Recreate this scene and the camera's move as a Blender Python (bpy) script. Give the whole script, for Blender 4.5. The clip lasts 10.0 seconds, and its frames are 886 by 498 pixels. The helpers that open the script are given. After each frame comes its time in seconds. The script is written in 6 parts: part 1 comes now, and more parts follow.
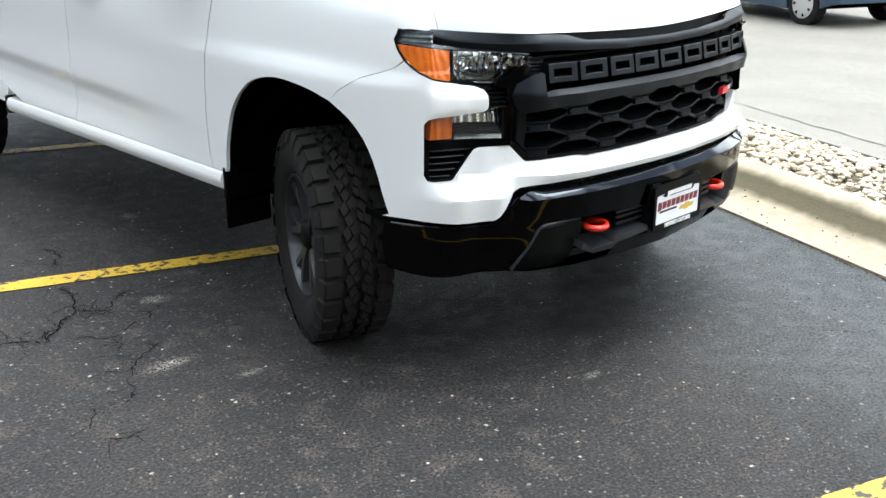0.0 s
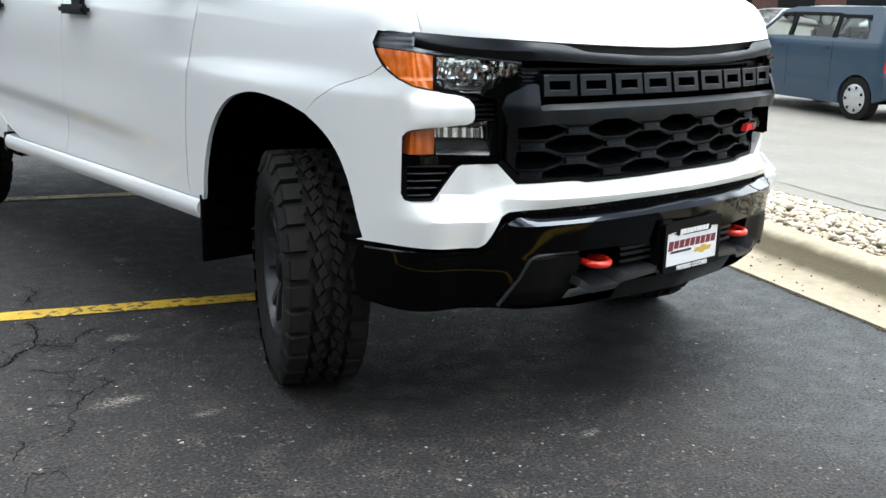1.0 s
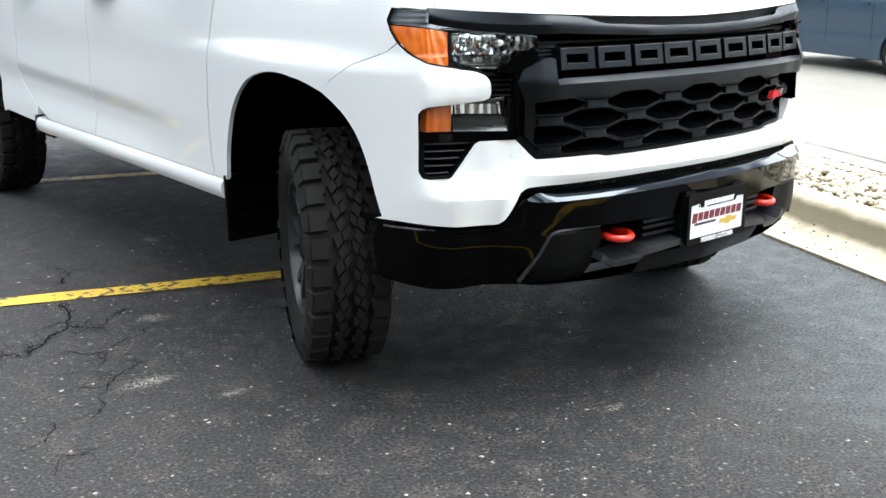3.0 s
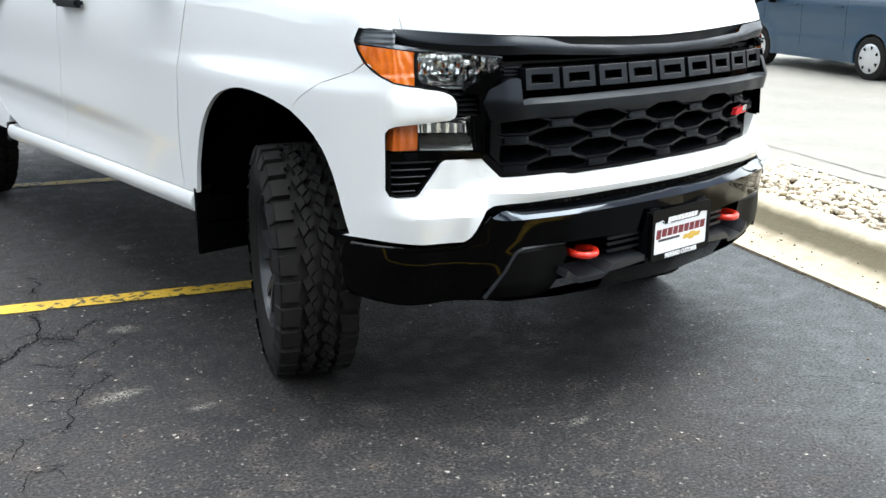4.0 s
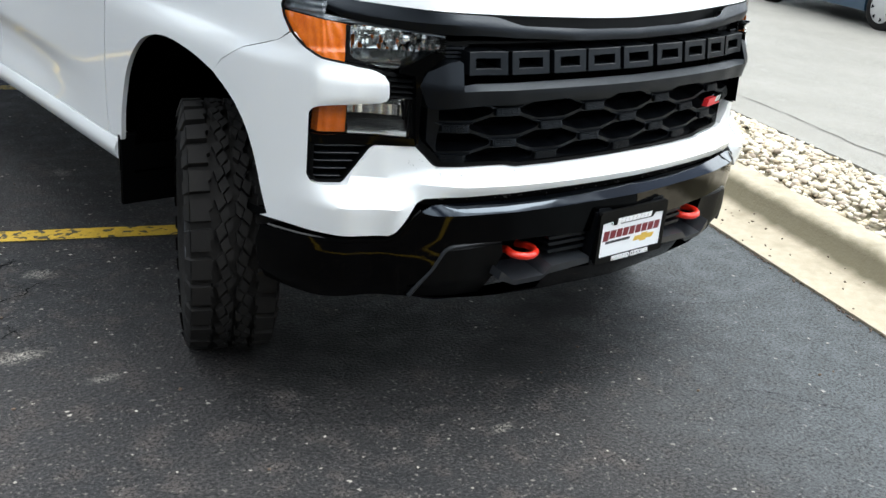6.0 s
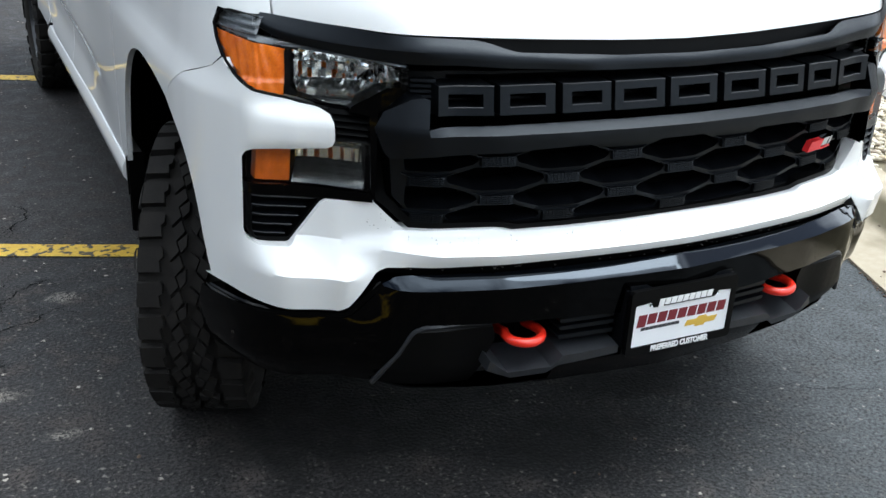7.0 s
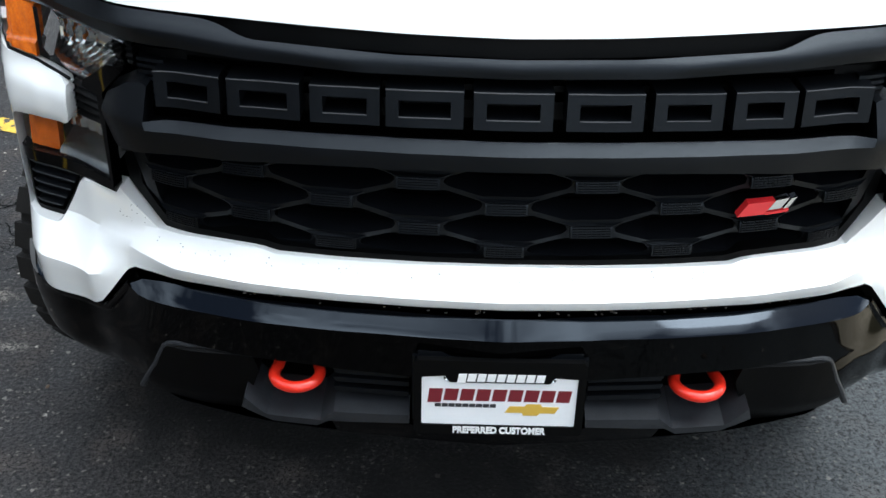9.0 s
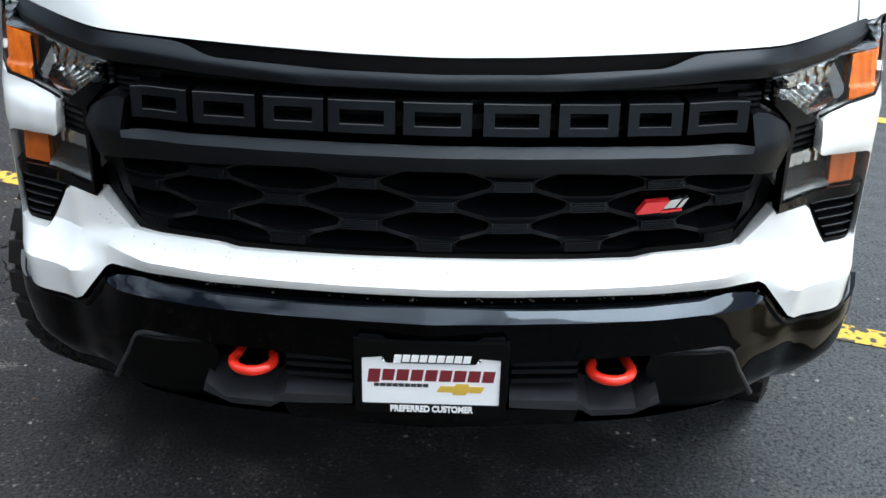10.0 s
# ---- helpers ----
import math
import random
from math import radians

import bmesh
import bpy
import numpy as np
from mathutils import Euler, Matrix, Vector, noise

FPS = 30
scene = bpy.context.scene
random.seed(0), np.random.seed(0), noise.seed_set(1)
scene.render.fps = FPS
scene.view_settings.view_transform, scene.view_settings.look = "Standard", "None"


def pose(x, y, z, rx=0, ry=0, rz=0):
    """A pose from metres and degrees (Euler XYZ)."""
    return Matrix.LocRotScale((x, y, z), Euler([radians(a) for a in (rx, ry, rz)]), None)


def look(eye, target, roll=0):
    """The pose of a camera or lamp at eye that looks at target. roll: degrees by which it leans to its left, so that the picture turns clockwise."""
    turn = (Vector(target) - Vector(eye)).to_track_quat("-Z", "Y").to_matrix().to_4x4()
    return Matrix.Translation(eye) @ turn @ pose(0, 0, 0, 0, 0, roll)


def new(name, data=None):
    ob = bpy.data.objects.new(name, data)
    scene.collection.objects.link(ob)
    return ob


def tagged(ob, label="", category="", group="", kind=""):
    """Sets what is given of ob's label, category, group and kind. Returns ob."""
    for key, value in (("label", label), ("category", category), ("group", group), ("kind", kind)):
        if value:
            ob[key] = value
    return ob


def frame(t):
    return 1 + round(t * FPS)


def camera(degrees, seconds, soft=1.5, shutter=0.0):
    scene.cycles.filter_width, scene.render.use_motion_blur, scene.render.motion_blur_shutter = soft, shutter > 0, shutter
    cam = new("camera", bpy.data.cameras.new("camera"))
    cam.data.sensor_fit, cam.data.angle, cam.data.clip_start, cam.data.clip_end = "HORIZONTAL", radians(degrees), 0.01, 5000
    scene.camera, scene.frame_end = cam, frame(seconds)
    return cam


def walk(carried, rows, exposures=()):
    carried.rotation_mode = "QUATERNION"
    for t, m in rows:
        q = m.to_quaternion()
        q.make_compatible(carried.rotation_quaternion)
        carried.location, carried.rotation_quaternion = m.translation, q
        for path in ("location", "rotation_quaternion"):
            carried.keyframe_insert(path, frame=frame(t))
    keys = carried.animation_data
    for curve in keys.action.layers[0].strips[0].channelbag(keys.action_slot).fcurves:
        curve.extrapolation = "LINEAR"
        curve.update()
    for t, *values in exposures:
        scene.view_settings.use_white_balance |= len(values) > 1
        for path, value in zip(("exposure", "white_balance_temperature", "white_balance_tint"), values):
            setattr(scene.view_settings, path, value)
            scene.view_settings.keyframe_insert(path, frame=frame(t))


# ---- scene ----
cam = camera(47.53, 10.0, soft=1.5)
# seconds, place in metres, turn in degrees
PATH = [
    (0, -3.165, -1.968, 1.650, 70.48, -0.21, -44.47),
    (0.3, -2.930, -1.844, 1.628, 72.63, -1.36, -43.91),
    (0.5, -2.858, -1.858, 1.542, 73.55, -0.60, -43.49),
    (1, -2.805, -1.915, 1.325, 76.17, -1.48, -41.15),
    (1.5, -2.744, -1.896, 1.304, 75.38, -0.15, -39.21),
    (2, -2.748, -1.905, 1.303, 75.23, -0.47, -38.60),
    (2.2, -2.740, -1.905, 1.324, 74.68, -0.42, -38.31),
    (3.3, -2.748, -1.964, 1.353, 74.12, 0.59, -39.81),
    (3.5, -2.741, -1.973, 1.338, 74.19, 0.16, -40.57),
    (4, -2.727, -1.983, 1.424, 74.08, -0.16, -40.29),
    (4.5, -2.753, -2.037, 1.446, 73.89, 0.15, -39.64),
    (5, -2.768, -2.089, 1.615, 71.68, -2.02, -37.43),
    (5.5, -2.664, -1.960, 1.649, 68.25, -4.21, -39.77),
    (5.7, -2.564, -1.920, 1.596, 68.71, -4.47, -39.68),
    (6.8, -1.697, -1.688, 1.654, 65.96, -3.74, -30.81),
    (7, -1.501, -1.668, 1.640, 66.43, -2.80, -25.85),
    (7.5, -1.158, -1.612, 1.679, 64.23, -3.33, -22.53),
    (8, -0.772, -1.502, 1.641, 63.84, -6.07, -17.59),
    (8.5, -0.401, -1.464, 1.627, 63.13, -1.39, -9.04),
    (9, -0.102, -1.467, 1.726, 59.73, -1.04, 0.87),
    (9.3, -0.021, -1.576, 1.673, 64.95, 0.08, 5.45),
    (9.5, -0.093, -1.674, 1.703, 64.75, -2.53, 0.97),
    (10, 0.035, -1.772, 1.684, 64.83, -1.21, 1.10),
]
EXPOSE = [(0.0, 0.62, 6250, 5.0), (0.5, 0.12, 6250, 5.0), (1.0, 0.42, 6250, 5.0), (2.0, 0.88, 6250, 5.0), (3.5, 0.82, 6250, 5.0), (5.5, 0.54, 6250, 5.0), (7.0, 0.16, 6000, 5.0), (8.5, -0.12, 6000, 5.0), (9.0, 0.16, 6000, 5.0), (10.0, 0.14, 6000, 5.0)]
walk(cam, [(t, pose(x, y, z, a, b, c)) for t, x, y, z, a, b, c in PATH], EXPOSE)

# ---- light: a bright day, the sun high behind thin cloud ----
SUN_UP, SUN_TURN = 67.0, 87.0
SKY, GLOW = 0.085, 4.5
world = bpy.data.worlds.new("sky")
scene.world = world
world.use_nodes = True
wn = world.node_tree
sky = wn.nodes.new("ShaderNodeTexSky")
sky.sky_type, sky.sun_disc = "NISHITA", False
sky.sun_elevation, sky.sun_rotation = radians(SUN_UP), radians(SUN_TURN)
sky.dust_density, sky.ozone_density = 1.5, 2.0
bg = wn.nodes["Background"]
bg.inputs[1].default_value = 1.0
SUN_DIR = Vector((math.sin(radians(SUN_TURN)) * math.cos(radians(SUN_UP)), math.cos(radians(SUN_TURN)) * math.cos(radians(SUN_UP)), math.sin(radians(SUN_UP))))
# thin broken cloud over blue, brightest round the sun
wtc, wno, wcl, wdot, wglow, wpow, wlum, wcol, wsky, wsum = (wn.nodes.new("ShaderNode" + k) for k in ("TexCoord", "TexNoise", "MapRange", "VectorMath", "MapRange", "Math", "Math", "VectorMath", "VectorMath", "VectorMath"))
wno.inputs["Scale"].default_value, wno.inputs["Detail"].default_value, wno.inputs["Distortion"].default_value = 2.4, 9, 0.5
wcl.inputs[1].default_value, wcl.inputs[2].default_value, wcl.inputs[3].default_value = 0.45, 0.57, 0.06
wdot.operation = "DOT_PRODUCT"
wdot.inputs[1].default_value = SUN_DIR
wglow.inputs[1].default_value, wglow.inputs[2].default_value = -0.75, 1.0
wpow.operation, wpow.inputs[1].default_value = "POWER", 1.5
wlum.operation = "MULTIPLY"
wcol.operation, wcol.inputs[0].default_value = "SCALE", (GLOW, GLOW * 0.99, GLOW * 0.97)
wsky.operation, wsky.inputs["Scale"].default_value = "SCALE", SKY
wsum.operation = "ADD"
wn.links.new(wtc.outputs["Generated"], wno.inputs["Vector"]), wn.links.new(wtc.outputs["Generated"], wdot.inputs[0])
wn.links.new(wno.outputs[0], wcl.inputs[0]), wn.links.new(wdot.outputs["Value"], wglow.inputs[0]), wn.links.new(wglow.outputs[0], wpow.inputs[0])
wn.links.new(wpow.outputs[0], wlum.inputs[0]), wn.links.new(wcl.outputs[0], wlum.inputs[1]), wn.links.new(wlum.outputs[0], wcol.inputs["Scale"])
wn.links.new(sky.outputs[0], wsky.inputs[0]), wn.links.new(wsky.outputs[0], wsum.inputs[0]), wn.links.new(wcol.outputs[0], wsum.inputs[1])
wn.links.new(wsum.outputs[0], bg.inputs[0])
sun = new("sun", bpy.data.lights.new("sun", "SUN"))
sun.data.energy, sun.data.angle, sun.data.color = 2.8, radians(36), (1.0, 0.985, 0.95)
sun.matrix_world = look(20 * SUN_DIR, (0, 0, 0))


# ---- materials ----
def mat(name, color, rough=0.5, metal=0.0, vary=0.0, scale=8.0, bump=0.0, bscale=60.0, coat=0.0, color2=None, **inputs):
    """A principled material: colour varied by two scales of noise, relief by a third."""
    m = bpy.data.materials.new(name)
    m.use_nodes = True
    n, l = m.node_tree.nodes, m.node_tree.links
    p = n["Principled BSDF"]
    p.inputs["Base Color"].default_value = (*color, 1)
    p.inputs["Roughness"].default_value = rough
    p.inputs["Metallic"].default_value = metal
    p.inputs["Coat Weight"].default_value = coat
    for k, v in inputs.items():
        p.inputs[k.replace("_", " ")].default_value = v
    tc = n.new("ShaderNodeTexCoord")
    if vary:
        a, b = n.new("ShaderNodeTexNoise"), n.new("ShaderNodeTexNoise")
        a.inputs["Scale"].default_value, b.inputs["Scale"].default_value = scale, scale * 9
        a.inputs["Detail"].default_value = b.inputs["Detail"].default_value = 6
        add = n.new("ShaderNodeMath")
        add.operation = "ADD"
        ramp = n.new("ShaderNodeMapRange")
        ramp.inputs[1].default_value, ramp.inputs[2].default_value = 0.7, 1.3
        mix = n.new("ShaderNodeMix")
        mix.data_type = "RGBA"
        c2 = color2 or tuple(c * (1 - vary) for c in color)
        mix.inputs[6].default_value, mix.inputs[7].default_value = (*color, 1), (*c2, 1)
        l.new(tc.outputs["Object"], a.inputs["Vector"]), l.new(tc.outputs["Object"], b.inputs["Vector"])
        l.new(a.outputs[0], add.inputs[0]), l.new(b.outputs[0], add.inputs[1])
        l.new(add.outputs[0], ramp.inputs[0]), l.new(ramp.outputs[0], mix.inputs[0])
        l.new(mix.outputs[2], p.inputs["Base Color"])
        rr = n.new("ShaderNodeMapRange")
        rr.inputs[3].default_value, rr.inputs[4].default_value = rough * 0.85, min(1, rough * 1.15)
        l.new(b.outputs[0], rr.inputs[0]), l.new(rr.outputs[0], p.inputs["Roughness"])
    if bump:
        t, bp = n.new("ShaderNodeTexNoise"), n.new("ShaderNodeBump")
        t.inputs["Scale"].default_value, t.inputs["Detail"].default_value = bscale, 4
        bp.inputs["Strength"].default_value, bp.inputs["Distance"].default_value = bump, 0.004
        l.new(tc.outputs["Object"], t.inputs["Vector"]), l.new(t.outputs[0], bp.inputs["Height"])
        l.new(bp.outputs[0], p.inputs["Normal"])
    return m


PAINT = mat("white_paint", (0.83, 0.84, 0.84), 0.35, coat=1.0, Coat_Roughness=0.03)
# cool specular tint: the blue of reflected sky put into the plastic
PLASTIC = mat("grained_black_plastic", (0.0026, 0.0030, 0.0041), 0.40, vary=0.3, scale=14, bump=0.12, bscale=900, Specular_IOR_Level=0.26, Specular_Tint=(0.78, 0.88, 1.0, 1.0))
# paler plastic: painted highlights on edges, and the scuffed hook ledge
GREYEDGE = mat("lit_scuffed_plastic", (0.022, 0.024, 0.028), 0.35, vary=0.4, scale=30, Specular_IOR_Level=0.5)
DARKPL = mat("dark_plastic", (0.0008, 0.0009, 0.0011), 0.5, vary=0.3, scale=12, Specular_IOR_Level=0.12)
GLOSS = mat("gloss_black_paint", (0.0001, 0.0001, 0.00014), 0.05, Specular_IOR_Level=0.17)
# the bumper's black again, shinier and tinted with the sky's reflected blue
STEPGLOSS = mat("sky_tinted_black_step", (0.0005, 0.0007, 0.0016), 0.04, vary=0.5, scale=9, Specular_IOR_Level=0.4, Specular_Tint=(0.72, 0.84, 1.0, 1.0))
DECAL = mat("hood_graphic", (0.03, 0.03, 0.032), 0.22, coat=0.3, vary=0.2, scale=12)
GREYPL = mat("grey_lamp_plastic", (0.13, 0.145, 0.16), 0.25, vary=0.5, scale=40, coat=0.3)
LAMPFLOOR = mat("smoked_lamp_plastic", (0.15, 0.155, 0.15), 0.22, 0.9, vary=0.3, scale=25)
CHROME = mat("chrome", (0.75, 0.76, 0.78), 0.08, 1.0)
RUBBER = mat("tyre_rubber", (0.0074, 0.0069, 0.0066), 0.85, vary=0.35, scale=9, bump=0.3, bscale=260, color2=(0.0150, 0.0135, 0.0122), Specular_IOR_Level=0.2)
RIMMAT = mat("dark_grey_alloy", (0.05, 0.052, 0.056), 0.3, 0.5, vary=0.2, scale=20)
RED = mat("red_enamel", (0.82, 0.028, 0.012), 0.3, coat=0.4, vary=0.2, scale=40)
AMBER = mat("amber_lens", (0.74, 0.17, 0.010), 0.18, coat=0.6, vary=0.55, scale=26, color2=(0.50, 0.085, 0.004))
AMBER2 = mat("dull_amber_lens", (0.50, 0.10, 0.006), 0.2, coat=0.2, vary=0.4, scale=30)
LENS = mat("clear_lens", (0.9, 0.92, 0.93), 0.03, Transmission_Weight=1.0, IOR=1.03, Coat_Weight=0.5)
REFLECTOR = mat("lamp_reflector", (0.70, 0.71, 0.70), 0.14, 1.0, vary=0.12, scale=20)
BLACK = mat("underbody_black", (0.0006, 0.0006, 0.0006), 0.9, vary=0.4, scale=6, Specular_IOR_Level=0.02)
PLATE = mat("plate_white", (0.82, 0.83, 0.85), 0.4, vary=0.04, scale=30)
INK_RED = mat("ink_red", (0.16, 0.012, 0.02), 0.5)
INK_DARK = mat("ink_dark", (0.03, 0.03, 0.035), 0.5)
INK_GOLD = mat("ink_gold", (0.62, 0.40, 0.06), 0.4)
INK_WHITE = mat("ink_white", (0.8, 0.8, 0.8), 0.5)
BADGE_RED = mat("badge_red", (0.55, 0.02, 0.025), 0.25, coat=0.5)
GLASS = mat("car_glass", (0.01, 0.013, 0.014), 0.03, coat=0.5)
def asphalt(name, dark, worn, speck, cracks, patches=(), kerb_light=None, grit=1.0, oil_shade=()):
    """Sealed asphalt: two tones, pale aggregate, a web of cracks here and there, worn patches (x, y, rx, ry)."""
    m = bpy.data.materials.new(name)
    m.use_nodes = True
    n, l = m.node_tree.nodes, m.node_tree.links
    p = n["Principled BSDF"]
    tc = n.new("ShaderNodeTexCoord").outputs["Object"]

    def tex(kind, scale, detail=5.0, vec=None, edge=False):
        t = n.new(kind)
        t.inputs["Scale"].default_value = scale
        if kind == "ShaderNodeTexNoise":
            t.inputs["Detail"].default_value = detail
        else:
            t.voronoi_dimensions = "2D"
            t.feature = "DISTANCE_TO_EDGE" if edge else "F1"
        l.new(vec or tc, t.inputs["Vector"])
        return t

    def ramp(sock, lo, hi, a=0.0, b=1.0):
        r = n.new("ShaderNodeMapRange")
        r.interpolation_type = "SMOOTHSTEP"
        for i, v in enumerate((lo, hi, a, b)):
            r.inputs[i + 1].default_value = v
        l.new(sock, r.inputs[0])
        return r.outputs[0]

    def mixc(fac, a, b):
        x = n.new("ShaderNodeMix")
        x.data_type = "RGBA"
        l.new(fac, x.inputs[0])
        for sock, v in ((x.inputs[6], a), (x.inputs[7], b)):
            if isinstance(v, tuple):
                sock.default_value = (*v, 1)
            else:
                l.new(v, sock)
        return x.outputs[2]

    def op(kind, a, b):
        x = n.new("ShaderNodeMath")
        x.operation = kind
        for i, v in enumerate((a, b)):
            if isinstance(v, (int, float)):
                x.inputs[i].default_value = v
            else:
                l.new(v, x.inputs[i])
        return x.outputs[0]
    big, mid, fine, grain = tex("ShaderNodeTexNoise", 0.9, 6), tex("ShaderNodeTexNoise", 9, 7), tex("ShaderNodeTexNoise", 90, 5), tex("ShaderNodeTexNoise", 260, 3)
    col = mixc(ramp(op("ADD", op("MULTIPLY", big.outputs[0], 0.6), op("MULTIPLY", mid.outputs[0], 0.4)), 0.40, 0.60), dark, worn)
    col = mixc(ramp(mid.outputs["Fac"], 0.5, 0.72), col, tuple(c * (1 + k * grit) for c, k in zip(worn, (0.75, 0.64, 0.55))))
    pits = op("ADD", op("MULTIPLY", fine.outputs[0], 0.5), op("MULTIPLY", grain.outputs[0], 0.5))
    col = mixc(ramp(pits, 0.52, 0.41), col, tuple(c * max(0.1, 1 - 0.7 * grit) for c in dark))
    col = mixc(ramp(pits, 0.53, 0.63), col, tuple(c * (1 + 0.9 * grit) for c in worn))
    jag = n.new("ShaderNodeVectorMath")
    jag.operation = "MULTIPLY_ADD"
    jag.inputs[1].default_value = (0.022, 0.022, 0.0)
    l.new(tex("ShaderNodeTexNoise", 110, 4).outputs["Color"], jag.inputs[0]), l.new(tc, jag.inputs[2])
    v1 = tex("ShaderNodeTexVoronoi", 30, vec=jag.outputs[0])
    sep = n.new("ShaderNodeSeparateColor")
    l.new(v1.outputs["Color"], sep.inputs[0])
    chips = op("MULTIPLY", ramp(op("SUBTRACT", v1.outputs["Distance"], op("MULTIPLY", sep.outputs[1], 0.14)), 0.10, 0.04), ramp(sep.outputs[0], 0.945, 0.95))
    gate = ramp(mid.outputs[0], 0.44, 0.60)
    col = mixc(op("MULTIPLY", chips, op("ADD", 0.35, op("MULTIPLY", gate, 0.65))), col, speck)
    v2 = tex("ShaderNodeTexVoronoi", 85, vec=jag.outputs[0])
    sep2 = n.new("ShaderNodeSeparateColor")
    l.new(v2.outputs["Color"], sep2.inputs[0])
    col = mixc(op("MULTIPLY", op("MULTIPLY", ramp(v2.outputs["Distance"], 0.38, 0.22), ramp(sep2.outputs[1], 0.90, 0.94)), 0.40), col, tuple(c * 0.6 for c in speck))
    # paler and bluer towards the kerb: brighter light there, put into the colour
    if kerb_light:
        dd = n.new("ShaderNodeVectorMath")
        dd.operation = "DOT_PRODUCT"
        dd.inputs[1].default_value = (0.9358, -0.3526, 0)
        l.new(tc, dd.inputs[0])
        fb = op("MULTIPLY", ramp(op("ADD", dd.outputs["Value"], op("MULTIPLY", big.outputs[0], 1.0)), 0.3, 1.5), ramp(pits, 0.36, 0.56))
        col = mixc(op("MULTIPLY", fb, 0.75), col, kerb_light)
    # small dark pits where stones have come out
    v3 = tex("ShaderNodeTexVoronoi", 48, vec=jag.outputs[0])
    sep3 = n.new("ShaderNodeSeparateColor")
    l.new(v3.outputs["Color"], sep3.inputs[0])
    holes = op("MULTIPLY", ramp(v3.outputs["Distance"], 0.34, 0.20), ramp(sep3.outputs[0], 0.84, 0.88))
    col = mixc(op("MULTIPLY", holes, min(1.0, 0.5 * grit)), col, tuple(c * 0.25 for c in dark))
    # cracks: bent cell borders, kept where a broad noise lets them through
    warp = n.new("ShaderNodeVectorMath")
    warp.operation = "MULTIPLY_ADD"
    wn_ = tex("ShaderNodeTexNoise", 5, 5)
    l.new(wn_.outputs["Color"], warp.inputs[0])
    warp.inputs[1].default_value = (0.22, 0.22, 0.0)
    l.new(tc, warp.inputs[2])
    total = None
    for sc, w, lo, hi, seed in ((1.15, 0.007, 0.55, 0.61, 0.75), (3.2, 0.014, 0.55, 0.60, 1.0), (9.0, 0.03, 0.60, 0.66, 1.6)):
        v = tex("ShaderNodeTexVoronoi", sc, vec=warp.outputs[0], edge=True)
        gn = tex("ShaderNodeTexNoise", seed, 3)
        c = op("MULTIPLY", ramp(v.outputs["Distance"], w, w * 0.25), ramp(gn.outputs[0], lo, hi))
        total = c if total is None else op("MAXIMUM", total, c)
    total = op("MULTIPLY", total, cracks)
    for x, y, rx, ry in patches:
        d = n.new("ShaderNodeVectorMath")
        d.operation = "MULTIPLY_ADD"
        l.new(tc, d.inputs[0])
        d.inputs[1].default_value, d.inputs[2].default_value = (1 / rx, 1 / ry, 0), (-x / rx, -y / ry, 0)
        ln = n.new("ShaderNodeVectorMath")
        ln.operation = "LENGTH"
        l.new(d.outputs[0], ln.inputs[0])
        sc_ = tex("ShaderNodeTexNoise", 45, 5)
        f = op("MULTIPLY", ramp(op("ADD", ln.outputs["Value"], op("MULTIPLY", sc_.outputs[0], 1.6)), 1.75, 1.0), ramp(pits, 0.46, 0.56))
        col = mixc(f, col, tuple(c * 0.55 for c in speck))
    # dark oil blotches that also carry painted shade under the truck's front
    for x, y, rx, ry in oil_shade:
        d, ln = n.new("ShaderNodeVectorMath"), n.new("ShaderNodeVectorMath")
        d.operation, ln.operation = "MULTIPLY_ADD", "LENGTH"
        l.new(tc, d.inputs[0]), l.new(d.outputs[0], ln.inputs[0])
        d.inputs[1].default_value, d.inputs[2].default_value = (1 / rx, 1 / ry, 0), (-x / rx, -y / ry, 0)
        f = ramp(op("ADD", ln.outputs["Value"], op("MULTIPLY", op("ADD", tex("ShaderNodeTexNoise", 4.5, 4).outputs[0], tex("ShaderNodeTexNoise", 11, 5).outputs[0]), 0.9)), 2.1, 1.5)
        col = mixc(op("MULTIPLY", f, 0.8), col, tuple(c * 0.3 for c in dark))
    col = mixc(total, col, tuple(c * 0.22 for c in dark))
    l.new(col, p.inputs["Base Color"])
    l.new(ramp(mid.outputs[0], 0.3, 0.7, 0.62, 0.85), p.inputs["Roughness"])
    p.inputs["Specular IOR Level"].default_value = 0.3
    h = op("SUBTRACT", op("ADD", fine.outputs[0], op("MULTIPLY", chips, 0.8)), op("MULTIPLY", total, 2.5))
    b = n.new("ShaderNodeBump")
    b.inputs["Strength"].default_value, b.inputs["Distance"].default_value = 0.7, 0.006
    l.new(h, b.inputs["Height"]), l.new(b.outputs[0], p.inputs["Normal"])
    return m


ASPHALT = asphalt("sealed_asphalt", (0.0122, 0.0120, 0.0132), (0.0275, 0.0250, 0.0245), (0.36, 0.33, 0.29), 0.0, ((-1.522, 1.139, 0.13, 0.06), (-1.348, 0.878, 0.08, 0.035), (-1.25, 1.75, 0.08, 0.06), (-0.75, 2.9, 0.07, 0.08), (-0.468, -0.004, 0.06, 0.03)), kerb_light=(0.072, 0.082, 0.087), grit=1.3, oil_shade=((-0.05, 0.34, 0.26, 0.15), (0.32, 0.55, 0.22, 0.14), (-0.55, 0.70, 0.5, 0.3), (1.3, 4.4, 0.3, 0.3), (-2.6, 3.1, 0.2, 0.3)))
ROAD = asphalt("pale_worn_road", (0.180, 0.170, 0.149), (0.222, 0.211, 0.187), (0.31, 0.29, 0.26), 0.25, grit=0.08)
